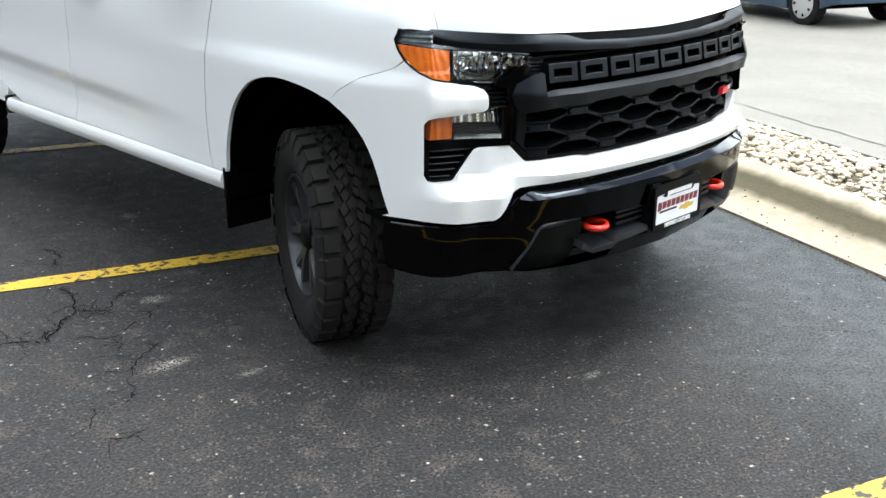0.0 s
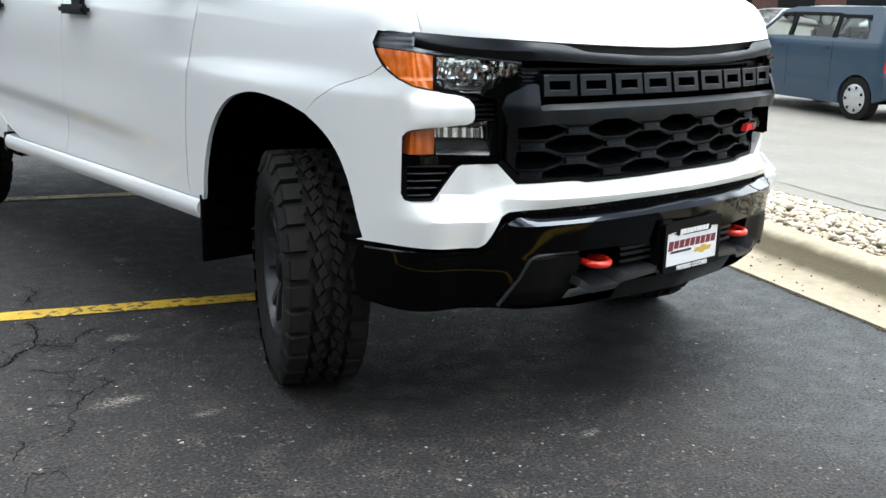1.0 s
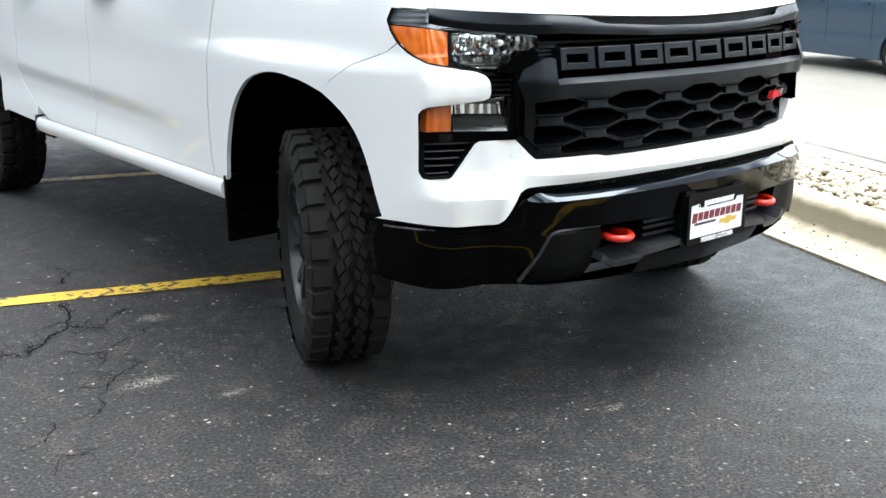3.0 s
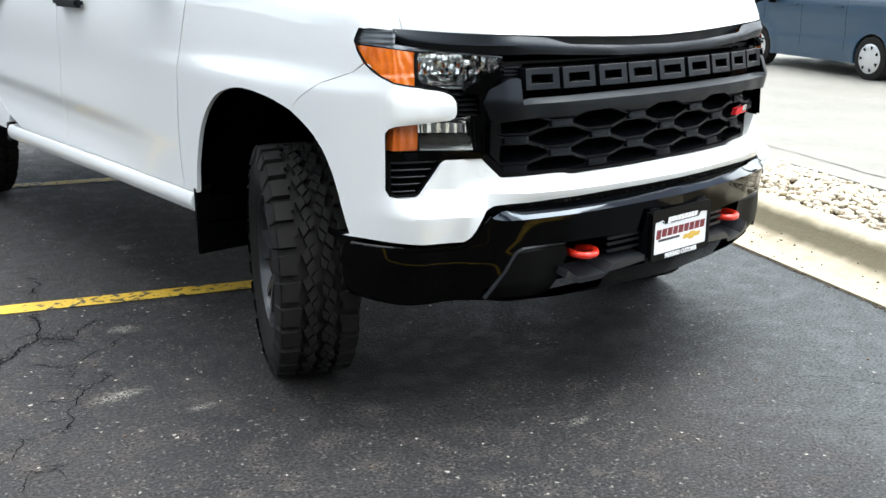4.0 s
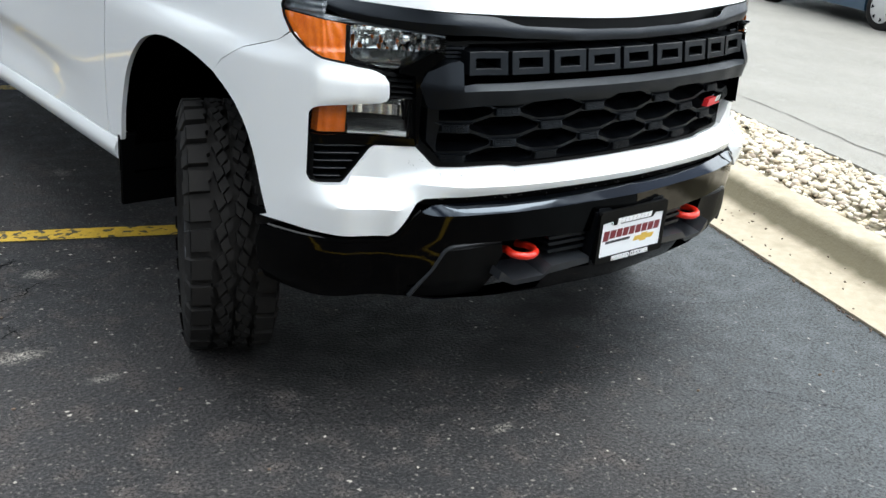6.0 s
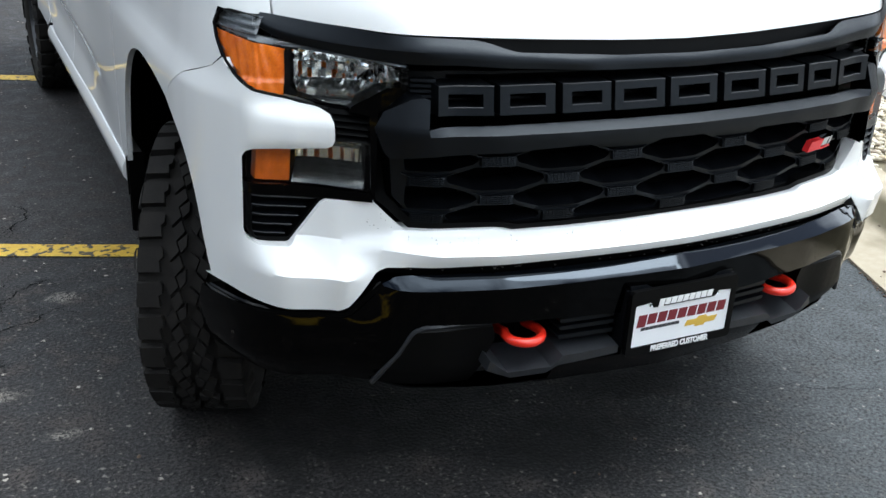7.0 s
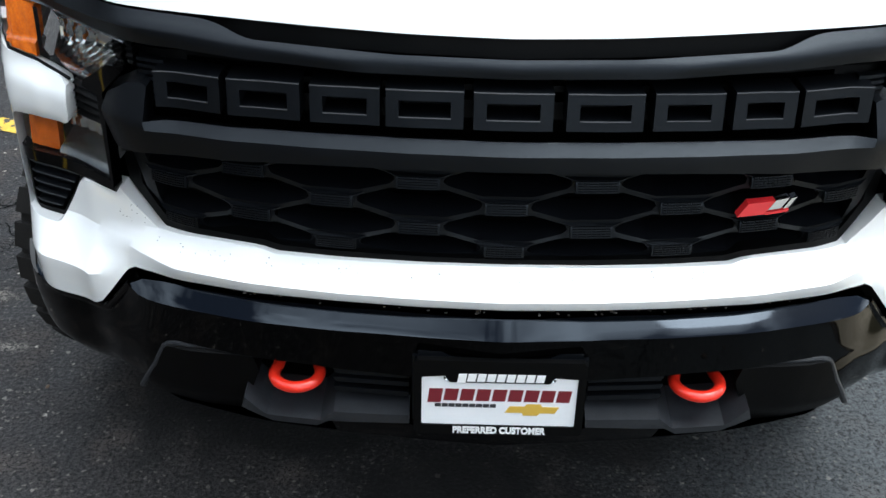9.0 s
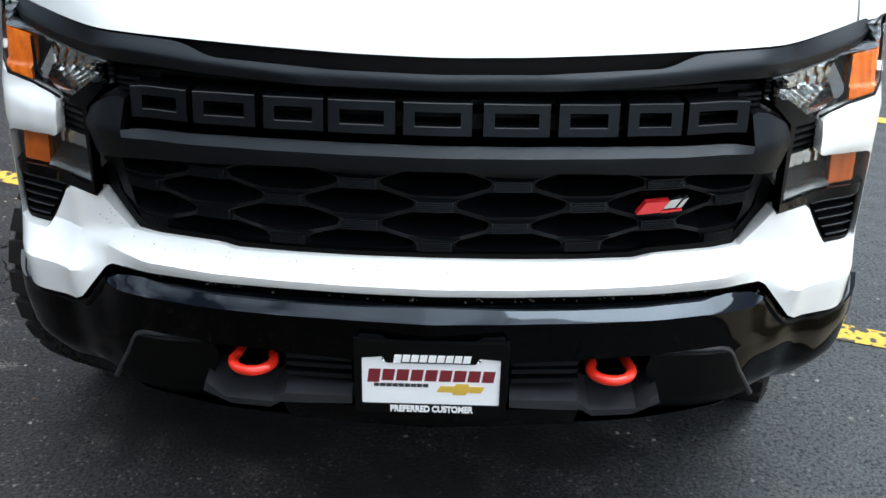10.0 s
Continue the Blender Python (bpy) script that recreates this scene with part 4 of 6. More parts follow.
# lamps, louvres and vents on each side
for s in (-1, 1):
    bm = bmesh.new()
    shell = [(0.980, 1.244), (0.905, 1.235), (0.921, 1.203), (0.823, 1.184), (0.743, 1.174), (0.656, 1.166), (0.656, 1.118), (0.700, 1.078), (0.712, 1.05), (0.712, 0.868), (0.79, 0.862), (0.85, 0.862), (0.946, 0.862), (0.946, 0.965), (0.80, 0.985), (0.787, 0.995), (0.787, 1.058), (0.80, 1.064), (0.861, 1.078), (0.925, 1.091), (0.955, 1.110), (0.972, 1.138), (0.984, 1.178), (0.988, 1.21)]
    sheet(bm, X(shell, s), wrap(-0.13), 0.03, back=(0, 0.03, 0))
    lamp = part("headlamp", bm, DARKPL, truck, "headlamp with amber corner and clear reflector")
    bm = bmesh.new()
    amber = [(0.861, 1.176), (0.90, 1.184), (0.986, 1.194), (0.985, 1.178), (0.973, 1.138), (0.956, 1.112), (0.925, 1.093), (0.890, 1.086), (0.865, 1.081)]
    sheet(bm, X(amber, s), lambda u, z: skin(u, z, -0.016 + 0.0012 * math.sin(u * 210 + 60 * z) + 0.0014 * abs(math.sin(z * 75 + 2 * math.sin(u * 40))) + 0.006 * smooth((1.112 - z) / 0.004)), 0.005, back=(0, 0.04, 0))
    part("amber_reflector", bm, AMBER, lamp, "amber turn signal")
    bm = bmesh.new()
    sheet(bm, X([(0.892, 1.236), (0.976, 1.243), (0.983, 1.21), (0.982, 1.197), (0.93, 1.190), (0.823, 1.177), (0.66, 1.160), (0.66, 1.164), (0.743, 1.172), (0.823, 1.184), (0.921, 1.202)], s), lambda u, z: skin(u, z, -0.012 - 0.004 * (1 if int(z * 125) % 2 else 0)), 0.004, back=(0, 0.03, 0))
    part("grey_corner", bm, GREYPL, lamp, "smoked grey corner lens")
    bm = bmesh.new()

    def bowl(u, z):
        x = abs(skin(u, z)[0])
        # a floor that rises from the lens, a fluted wall behind it
        wall = smooth((z - 1.074) / 0.036)
        d = -0.012 - 0.066 * wall * smooth((x - 0.676) / 0.05) - 0.012 * wall * math.cos((x - 0.77) * 22)
        d += wall * (0.006 * (abs(((x * 62 + z * 9) % 1) - 0.5) * 2) + 0.005 * (abs(((x * 23 - z * 11) % 1) - 0.5) * 2) + 0.02 * smooth((z - 1.14) / 0.03))
        return skin(u, z, d)
    sheet(bm, X([(0.672, 1.160), (0.672, 1.134), (0.745, 1.072), (0.79, 1.072), (0.84, 1.086), (0.853, 1.10), (0.853, 1.170), (0.80, 1.172), (0.743, 1.163)], s), bowl, 0.004)
    part("reflector", bm, REFLECTOR, lamp, "bright faceted reflector", 15)
    bm = bmesh.new()
    sheet(bm, X([(0.853, 1.172), (0.863, 1.174), (0.863, 1.082), (0.82, 1.072), (0.79, 1.068), (0.84, 1.086), (0.853, 1.10)], s), lambda u, z: skin(u, z, -0.014 - 0.03 * smooth((0.858 - abs(skin(u, z)[0])) / 0.01) * smooth((z - 1.075) / 0.02)), 0.008)
    part("lamp_bezel", bm, DARKPL, lamp, "black bezel between amber and clear lens")
    bm = bmesh.new()
    lathe(bm, [(0.0, 0.014), (0.02, 0.022), (0.03, 0.024), (0.034, 0.016), (0.036, 0.001)], 20, "z")
    bmesh.ops.transform(bm, matrix=Matrix.Translation(skin(s * ux(0.755), 1.140, -0.085)) @ pose(0, 0, 0, 90, 0, 0), verts=bm.verts[:])
    part("bulb_cap", bm, CHROME, lamp)
    bm = bmesh.new()
    sheet(bm, X([(0.857, 0.966), (0.93, 0.956), (0.935, 0.890), (0.861, 0.890)], s), lambda u, z: skin(u, z, -0.024 + 0.0009 * math.sin(u * 190) + 0.0004 * math.sin(z * 420)), 0.006, back=(0, 0.03, 0))
    part("amber_reflector", bm, AMBER2, lamp, "dull amber side reflector")
    bm = bmesh.new()

    def bowl2(u, z):
        x = abs(skin(u, z)[0])
        return skin(u, z, -0.06 + 0.006 * (abs(((x * 52) % 1) - 0.5) * 2) + 0.02 * smooth((z - 0.965) / 0.02))
    sheet(bm, X([(0.733, 0.989), (0.852, 0.970), (0.852, 0.936), (0.733, 0.936)], s), bowl2, 0.005)
    part("reflector", bm, REFLECTOR, lamp, "", 15)
    bm = bmesh.new()
    sheet(bm, X([(0.733, 0.938), (0.852, 0.938), (0.856, 0.890), (0.733, 0.890)], s), lambda u, z: skin(u, z, -0.014 - 0.05 * smooth((z - 0.888) / 0.05)), 0.01)
    part("lamp_floor", bm, LAMPFLOOR, lamp, "smoked grey lamp floor")
    bm = bmesh.new()
    sheet(bm, X([(0.728, 0.987), (0.735, 0.987), (0.735, 0.890), (0.728, 0.890)], s), lambda u, z: skin(u, z, -0.012 - 4.0 * max(0, abs(skin(u, z)[0]) - 0.741)), 0.003)
    part("lamp_wall", bm, DARKPL, lamp)
    bm = bmesh.new()
    rim_ = [(0.980, 1.244), (0.905, 1.236), (0.921, 1.203), (0.823, 1.184), (0.743, 1.172), (0.656, 1.165), (0.656, 1.12), (0.70, 1.08), (0.788, 1.062), (0.861, 1.077), (0.925, 1.090), (0.955, 1.109), (0.972, 1.138), (0.984, 1.178), (0.988, 1.21)]
    sheet(bm, X(rim_, s), wrap(-0.004), 0.02)
    part("lens", bm, LENS, lamp, "clear plastic lens").visible_shadow = False
    bm = bmesh.new()
    tube(bm, [skin(s * ux(x), z, -0.004) for x, z in rim_[8:] + rim_[:2]], 0.0035, 6)
    part("lamp_seal", bm, DARKPL, lamp, "thin black seal round the lamp")
    bm = bmesh.new()
    sheet(bm, X([(0.945, 0.962), (0.80, 0.983), (0.714, 0.99), (0.711, 0.886), (0.944, 0.886)], s), wrap(-0.010), 0.02)
    part("lens", bm, LENS, lamp, "clear plastic lens").visible_shadow = False
    bm = bmesh.new()
    sheet(bm, X([(0.945, 0.886), (0.715, 0.886), (0.712, 0.866), (0.79, 0.862), (0.946, 0.862)], s), wrap(-0.006), 0.02, back=(0, 0.04, 0))
    part("lamp_frame", bm, GLOSS, lamp)
    bm = bmesh.new()
    sheet(bm, X([(0.656, 1.115), (0.668, 1.122), (0.690, 1.120), (0.735, 1.084), (0.748, 1.074), (0.752, 1.062), (0.717, 1.058), (0.713, 0.892), (0.707, 0.872), (0.703, 1.066)], s), wrap(0.002), 0.012, back=(0, 0.05, 0))
    part("lamp_trim", bm, GLOSS, lamp, "gloss black angular trim")
    bm = bmesh.new()
    sheet(bm, X([(0.656, 1.160), (0.671, 1.162), (0.671, 1.128), (0.656, 1.118)], s), lambda u, z: skin(u, z, -0.03 + 0.006 * (abs((z * 90 % 1) - 0.5) * 2)), 0.004, back=(0, 0.03, 0))
    part("lamp_baffle", bm, DARKPL, lamp, "ribbed black baffle")
    for k in range(5):
        bm = bmesh.new()
        z = 0.994 + 0.0145 * k
        sheet(bm, X([(0.722, z), (0.789, z), (0.789, z + 0.008), (0.722, z + 0.008)], s), lambda u, v: skin(u, v, -0.008 - 1.2 * (v - z)), 0.03, back=(0, 0.03, 0))
        part("louvre", bm, DARKPL, lamp)
    # side vent under the lamp
    bm = bmesh.new()
    sheet(bm, X([(0.946, 0.868), (0.79, 0.868), (0.865, 0.746), (0.946, 0.746)], s), wrap(-0.05), 0.03)
    vent = part("side_vent", bm, BLACK, truck, "black vent with stacked slats")
    bm = bmesh.new()
    ring = [(0.944, 0.866), (0.793, 0.861), (0.803, 0.851), (0.859, 0.755), (0.868, 0.751), (0.925, 0.7515), (0.939, 0.7575), (0.9445, 0.775)]
    sheet(bm, X(ring, s), wrap(-0.010), 0.03, back=(0, 0.055, 0), holes=[X([(0.936, 0.862), (0.808, 0.857), (0.864, 0.762), (0.930, 0.760), (0.9365, 0.775)], s)])
    part("vent_frame", bm, DARKPL, vent)
    for k in range(5):
        bm = bmesh.new()
        z = 0.766 + 0.0215 * k
        xi = 0.884 - (z - 0.752) * 0.62
        sheet(bm, X([(0.94, z), (xi, z), (xi - 0.006, z + 0.010), (0.94, z + 0.010)], s), lambda u, v: skin(u, v, -0.012 - 1.6 * (v - z)), 0.03, back=(0, 0.03, 0))
        slat = part("slat", bm, PLASTIC, vent)
        # a paler tube stands in for the lit front edge of the slat
        bm = bmesh.new()
        tube(bm, [skin(s * (ux(xi - 0.006) + (ux(0.936) - ux(xi - 0.006)) * q / 6), z + 0.004, -0.0125) for q in range(7)], 0.0014, 6)
        part("slat_highlight", bm, GREYEDGE, slat)

# black lower bumper with a glossy step
STEP_TOP = [(0, 0.716), (0.2, 0.715), (0.4, 0.712), (0.62, 0.708), (0.668, 0.704), (0.690, 0.690)]
STEP_LOW = [(0, 0.690), (0.3, 0.686), (0.6, 0.682), (0.66, 0.681), (0.690, 0.6855)]
half = X(STEP_LOW + [(0.752, 0.612), (0.775, 0.602), (0.87, 0.602), (0.95, 0.602), (1.0, 0.602)]) + A([(0.484, 0.602), (0.496, 0.56), (0.500, 0.50), (0.494, 0.455)], 1) + X(
    [(0.998, 0.425), (0.97, 0.41), (0.93, 0.402), (0.85, 0.402), (0.78, 0.412), (0.7, 0.412), (0.5, 0.405), (0.3, 0.40), (0, 0.40)])
POCKET = X([(0.725, 0.425), (0.665, 0.515), (0.632, 0.580), (0.61, 0.592), (0.44, 0.592), (0.33, 0.592), (0.30, 0.590), (0.14, 0.585), (0.14, 0.47), (0.31, 0.47), (0.31, 0.41), (0.50, 0.405)])


def valance(u, z):
    x = abs(skin(u, z)[0])
    mid = smooth((0.74 - x) / 0.10)
    o = 0.010 + 0.018 * mid + 0.008 * max(0, 1 - x / 0.2) - 0.15 * min(0.12, max(0, 0.69 - z)) * mid - 0.16 * max(0, 0.55 - z) * (1 - mid)
    o -= 1.3 * mid * max(0, z - 0.690 + 0.008 * min(1, x / 0.6))
    o -= 1.3 * max(0, 0.47 - z) ** 1.3
    o += 0.016 * smooth((x - 0.90) / 0.10)
    return skin(u, z, o)


bm = bmesh.new()
sheet(bm, mirrored(half), valance, 0.016, back=lambda u, z: (0, 0.07, 0) if abs(u) < ux(0.93) else (-math.copysign(0.05, u), 0, 0), holes=[POCKET, [(-u, z) for u, z in POCKET]])
part("lower_bumper", bm, GLOSS, truck, "gloss black lower bumper with a step along its top")
bm = bmesh.new()
sheet(bm, mirrored(X(STEP_TOP + STEP_LOW[::-1])), valance, 0.03, cv=0.01)
part("bumper_step", bm, STEPGLOSS, truck, "glossy black step that mirrors the sky, tinted blue for it")
bm = bmesh.new()
sheet(bm, mirrored(X([(0, 0.742), (0.66, 0.73), (0.70, 0.71), (0.78, 0.615), (1.0, 0.612), (1.0, 0.59), (0.77, 0.59), (0.68, 0.69), (0, 0.70)])), front(-0.045), 0.03, back=(0, 0.02, 0))
part("bumper_gap", bm, DARKPL, truck, "dark gap under the white cover")
for s in (-1, 1):
    # angular insert beside the hook, with a raised grained edge
    bm = bmesh.new()
    edge = rounded(X([(0.715, 0.428), (0.660, 0.515), (0.628, 0.576), (0.605, 0.588), (0.462, 0.586), (0.452, 0.545), (0.47, 0.50), (0.50, 0.412)], s), 0.01, 2)
    sheet(bm, edge, lambda u, z: skin(u, z, 0.018 - 0.02 * smooth((0.62 - abs(skin(u, z)[0])) / 0.15) - 0.10 * max(0, 0.588 - z) - 0.9 * max(0, 0.47 - z) ** 1.2 - 1.2 * max(0, z - 0.578)), 0.012, back=(0, 0.05, 0))
    ins = part("skid_insert", bm, DARKPL, truck, "dark grained plastic insert")
    # edge in paler grey: the light its chamfer catches, put into the colour
    bm = bmesh.new()
    way = [(0.712, 0.432), (0.700, 0.452), (0.680, 0.485), (0.660, 0.517), (0.640, 0.556), (0.632, 0.570), (0.622, 0.580), (0.606, 0.586), (0.58, 0.587), (0.53, 0.587), (0.462, 0.586)]
    tube(bm, [skin(s * ux(x), z, 0.012 - 0.09 * (0.588 - z) - 0.02 * smooth((0.62 - x) / 0.15)) for x, z in way], 0.0065, 8)
    part("insert_edge", bm, GREYEDGE, ins, "grained edge, lightened to paint its highlight")
    bm = bmesh.new()
    way = [(0.690, 0.692), (0.705, 0.673), (0.728, 0.643), (0.748, 0.618), (0.762, 0.607), (0.780, 0.603), (0.82, 0.602), (0.87, 0.602), (0.91, 0.602), (0.93, 0.601), (0.95, 0.601), (0.97, 0.600), (0.988, 0.600)]
    tube(bm, [skin(s * ux(x), z - 0.003, 0.008) for x, z in way], 0.009, 10)
    part("bumper_lip", bm, GLOSS, truck)
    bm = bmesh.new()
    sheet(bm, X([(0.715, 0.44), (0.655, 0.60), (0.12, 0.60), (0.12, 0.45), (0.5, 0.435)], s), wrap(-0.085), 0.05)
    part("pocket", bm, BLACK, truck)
    # ledge under the hook and the bar towards the plate
    bm = bmesh.new()
    sheet(bm, X([(0.468, 0.505), (0.428, 0.470), (0.326, 0.474), (0.300, 0.500), (0.160, 0.507), (0.160, 0.488), (0.31, 0.476), (0.335, 0.456), (0.42, 0.453), (0.475, 0.480)], s), lambda u, z: skin(u, z, 0.030 - 0.25 * max(0, 0.48 - z)), 0.016, back=(0, 0.11, 0.018))
    # the ledge's paler grey is part scuffing, part painted-in light
    part("hook_ledge", bm, GREYEDGE, truck, "scuffed charcoal ledge under the hook, lightened as if lit")
    for z in (0.530, 0.553, 0.572):
        bm = bmesh.new()
        sheet(bm, X([(0.300, z), (0.165, z + 0.002), (0.165, z + 0.012), (0.305, z + 0.010)], s), wrap(0.004), 0.04, back=(0, 0.05, 0))
        part("bumper_slat", bm, PLASTIC, truck)
    bm = bmesh.new()
    n = 25
    pts = []
    for k in range(n):
        a = -0.45 + (math.pi + 0.9) * k / (n - 1)
        pts.append((s * 0.385 + 0.044 * math.cos(a), 0.085 - 0.040 * math.sin(a), 0.543 - 0.004 * math.sin(a)))
    pts = [(pts[0][0], 0.16, 0.532)] + pts + [(pts[-1][0], 0.16, 0.532)]
    tube(bm, pts, 0.0115, 12)
    part("tow_hook", bm, RED, truck, "red enamelled tow hook")


# wheels
def wheel(at, steer, side):
    w = new("wheel")
    w.parent = truck
    w.matrix_local = pose(*at, 0, 0, steer + (0 if side < 0 else 180))
    R = 0.398
    bm = bmesh.new()
    lathe(bm, [(-0.108, 0.236), (-0.118, 0.245), (-0.132, 0.28), (-0.1375, 0.325), (-0.134, 0.36), (-0.126, R - 0.012), (-0.112, R - 0.008), (-0.05, R - 0.006), (0.05, R - 0.006), (0.112, R - 0.008), (0.126, R - 0.012), (0.134, 0.36), (0.1375, 0.325), (0.132, 0.28), (0.118, 0.245), (0.108, 0.236)], 120)
    ty = part("tyre", bm, RUBBER, w, "black all-terrain tyre with deep blocks")
    bm = bmesh.new()

    def lug(corners, r0, r1, taper=0.12):
        """A tread block: corners (across, angle), standing from r0 to r1."""
        ca = sum(c[0] for c in corners) / len(corners)
        cb = sum(c[1] for c in corners) / len(corners)
        lo, hi = [], []
        for a, b in corners:
            lo.append(bm.verts.new((a, r0 * math.cos(b), r0 * math.sin(b))))
            a2, b2 = a + (ca - a) * taper, b + (cb - b) * taper
            rr = r1 - 0.10 * max(0, abs(a2) - 0.095)
            hi.append(bm.verts.new((a2, rr * math.cos(b2), rr * math.sin(b2))))
        bm.faces.new(hi)
        for i in range(len(corners)):
            j = (i + 1) % len(corners)
            bm.faces.new((lo[i], lo[j], hi[j], hi[i]))
    N = 29
    st = math.tau / N
    for i in range(N):
        for sd in (-1, 1):
            b0 = (i + (0.5 if sd > 0 else 0)) * st
            long = i % 2

            def blk(pts, taper=0.07):
                lug([(sd * a, b0 + q * st) for a, q in pts], R - 0.014, R + 0.013, taper)
            # long shoulder block with a stepped inner end, its outer end folded down the sidewall
            blk([(0.128, 0.06), (0.068, 0.0), (0.062, 0.08), (0.061, 0.34), (0.071, 0.44), (0.067, 0.78), (0.128, 0.80)])
            ro = 0.345 if long else 0.362
            o = [bm.verts.new((sd * x, r * math.cos(q), r * math.sin(q))) for x, r, q in ((0.128, R + 0.006, b0 + 0.08 * st), (0.128, R + 0.006, b0 + 0.76 * st), (0.143, ro, b0 + 0.68 * st), (0.143, ro, b0 + 0.16 * st), (0.130, R - 0.03, b0 + 0.04 * st), (0.130, R - 0.03, b0 + 0.80 * st))]
            bm.faces.new((o[0], o[1], o[2], o[3])), bm.faces.new((o[0], o[3], o[4])), bm.faces.new((o[1], o[5], o[2]))
            # a lattice of slanted centre blocks
            blk([(0.056, 0.05), (0.033, -0.22), (0.022, 0.16), (0.045, 0.46)], 0.09)
            blk([(0.044, 0.52), (0.021, 0.25), (0.010, 0.60), (0.033, 0.90)], 0.09)
            blk([(0.029, 0.88), (0.004, 0.64), (0.004, 1.02), (0.019, 1.22)], 0.09)
    part("tread", bm, RUBBER, ty, "", 20)
    bm = bmesh.new()
    lathe(bm, [(-0.106, 0.242), (-0.117, 0.240), (-0.118, 0.231), (-0.108, 0.224), (-0.07, 0.212), (0.10, 0.205)], 72)
    rim = part("rim", bm, RIMMAT, w, "dark grey alloy rim")
    for k in range(6):
        for d in (-0.16, 0.16):
            bm = bmesh.new()
            a = k * math.tau / 6
            r0, r1 = 0.05, 0.222
            q = []
            for r, aa, hw, x in ((r0, a, 0.022, -0.088), (0.12, a + d * 0.6, 0.017, -0.096), (r1, a + d * 1.25, 0.019, -0.103)):
                c = Vector((x, r * math.cos(aa), r * math.sin(aa)))
                t = Vector((0, -math.sin(aa), math.cos(aa)))
                q.append([bm.verts.new(c - t * hw + Vector((0.03, 0, 0))), bm.verts.new(c - t * hw * 0.7), bm.verts.new(c + t * hw * 0.7), bm.verts.new(c + t * hw + Vector((0.03, 0, 0)))])
            for p, r in zip(q, q[1:]):
                for i in range(3):
                    bm.faces.new((p[i], p[i + 1], r[i + 1], r[i]))
            part("spoke", bm, RIMMAT, rim, "", 50)
    bm = bmesh.new()
    lathe(bm, [(-0.03, 0.21), (-0.03, 0.01)], 40)
    part("brake_disc", bm, DARKPL, w)
    bm = bmesh.new()
    lathe(bm, [(-0.06, 0.062), (-0.092, 0.058), (-0.104, 0.042), (-0.106, 0.001)], 32)
    part("hub_cap", bm, DARKPL, w)


wheel((-0.888, 0.972, 0.413), -23, -1)
wheel((0.890, 0.935, 0.414), -20, 1)
wheel((-0.9, 4.715, 0.414), 0, -1)
wheel((0.9, 4.715, 0.414), 0, 1)

# underbody
bm = bmesh.new()
box(bm, (-0.55, 0.20, 0.46), (0.55, 5.7, 1.0), 0.03)
box(bm, (-0.98, 1.48, 0.50), (0.98, 4.15, 0.9), 0.02)
box(bm, (-0.80, 0.30, 0.48), (0.80, 0.52, 0.62), 0.02)
box(bm, (-0.92, 5.2, 0.60), (0.92, 5.8, 0.85), 0.02)
for s in (-1, 1):
    box(bm, (s * 0.42 - 0.05, 0.3, 0.40), (s * 0.42 + 0.05, 5.6, 0.56), 0.01)
    tube(bm, [(s * 0.45, 0.965, 0.42), (s * 0.80, 0.965, 0.40)], 0.035)
    tube(bm, [(s * 0.40, 0.80, 0.34), (s * 0.78, 0.95, 0.30)], 0.03)
tube(bm, [(-0.75, 4.715, 0.40), (0.75, 4.715, 0.40)], 0.06)
# extra cross boxes, added to block light passing under the truck
for y0, y1, z0 in ((0.34, 0.62, 0.35), (0.86, 1.10, 0.30), (1.5, 1.62, 0.38), (2.1, 2.9, 0.37), (3.3, 3.42, 0.39), (4.58, 4.84, 0.29)):
    box(bm, (-0.50, y0, z0), (0.50, y1, 0.50), 0.03)
part("underbody", bm, BLACK, truck, "black frame and axles, with boxes added to block light")
bm = bmesh.new()
sheet(bm, [(-0.62, 0.22), (0.62, 0.22), (0.58, 1.45), (-0.58, 1.45)], lambda x, y: (x, y, 0.44 - 0.02 * math.sin(y * 3)), 0.1, back=(0, 0, 0.03))
part("skid_plate", bm, DARKPL, truck)
bm = bmesh.new()
tube(bm, [(-0.62, 4.2, 0.40), (-0.62, 4.62, 0.36)], 0.035)
box(bm, (-0.72, 4.38, 0.34), (-0.58, 4.56, 0.42), 0.02)
part("exhaust", bm, DARKPL, truck)

# side badges as plain slanted shapes
for s in (-1, 1):
    bm = bmesh.new()
    for y0, y1, z0, z1 in ((1.43, 1.26, 1.385, 1.405), (1.40, 1.29, 1.365, 1.388), (1.45, 1.13, 1.350, 1.366)):
        sheet(bm, A([(y0, z0), (y1, z0 + 0.012), (y1 - 0.015, z1 + 0.012), (y0 - 0.015, z1)], s), wrap(0.004), 0.05, back=inward)
    b = part("side_badge", bm, BADGE_RED, truck, "red and grey slanted fender badge")
    bm = bmesh.new()
    sheet(bm, A([(1.24, 1.374), (1.13, 1.384), (1.10, 1.416), (1.22, 1.408)], s), wrap(0.004), 0.05, back=inward)
    part("badge_end", bm, SILVER, b)


# cab: glass, roof, pillars
bm = bmesh.new()
sheet(bm, rounded([(-0.74, 2.36), (0.74, 2.36), (0.72, 3.74), (-0.72, 3.74)], 0.12, 4), lambda x, y: (x, y, 1.96 - 0.06 * (x / 0.72) ** 2 - 0.05 * ((y - 3.05) / 0.69) ** 2), 0.1, back=(0, 0, -0.06))
part("roof", bm, PAINT, truck, "white roof")


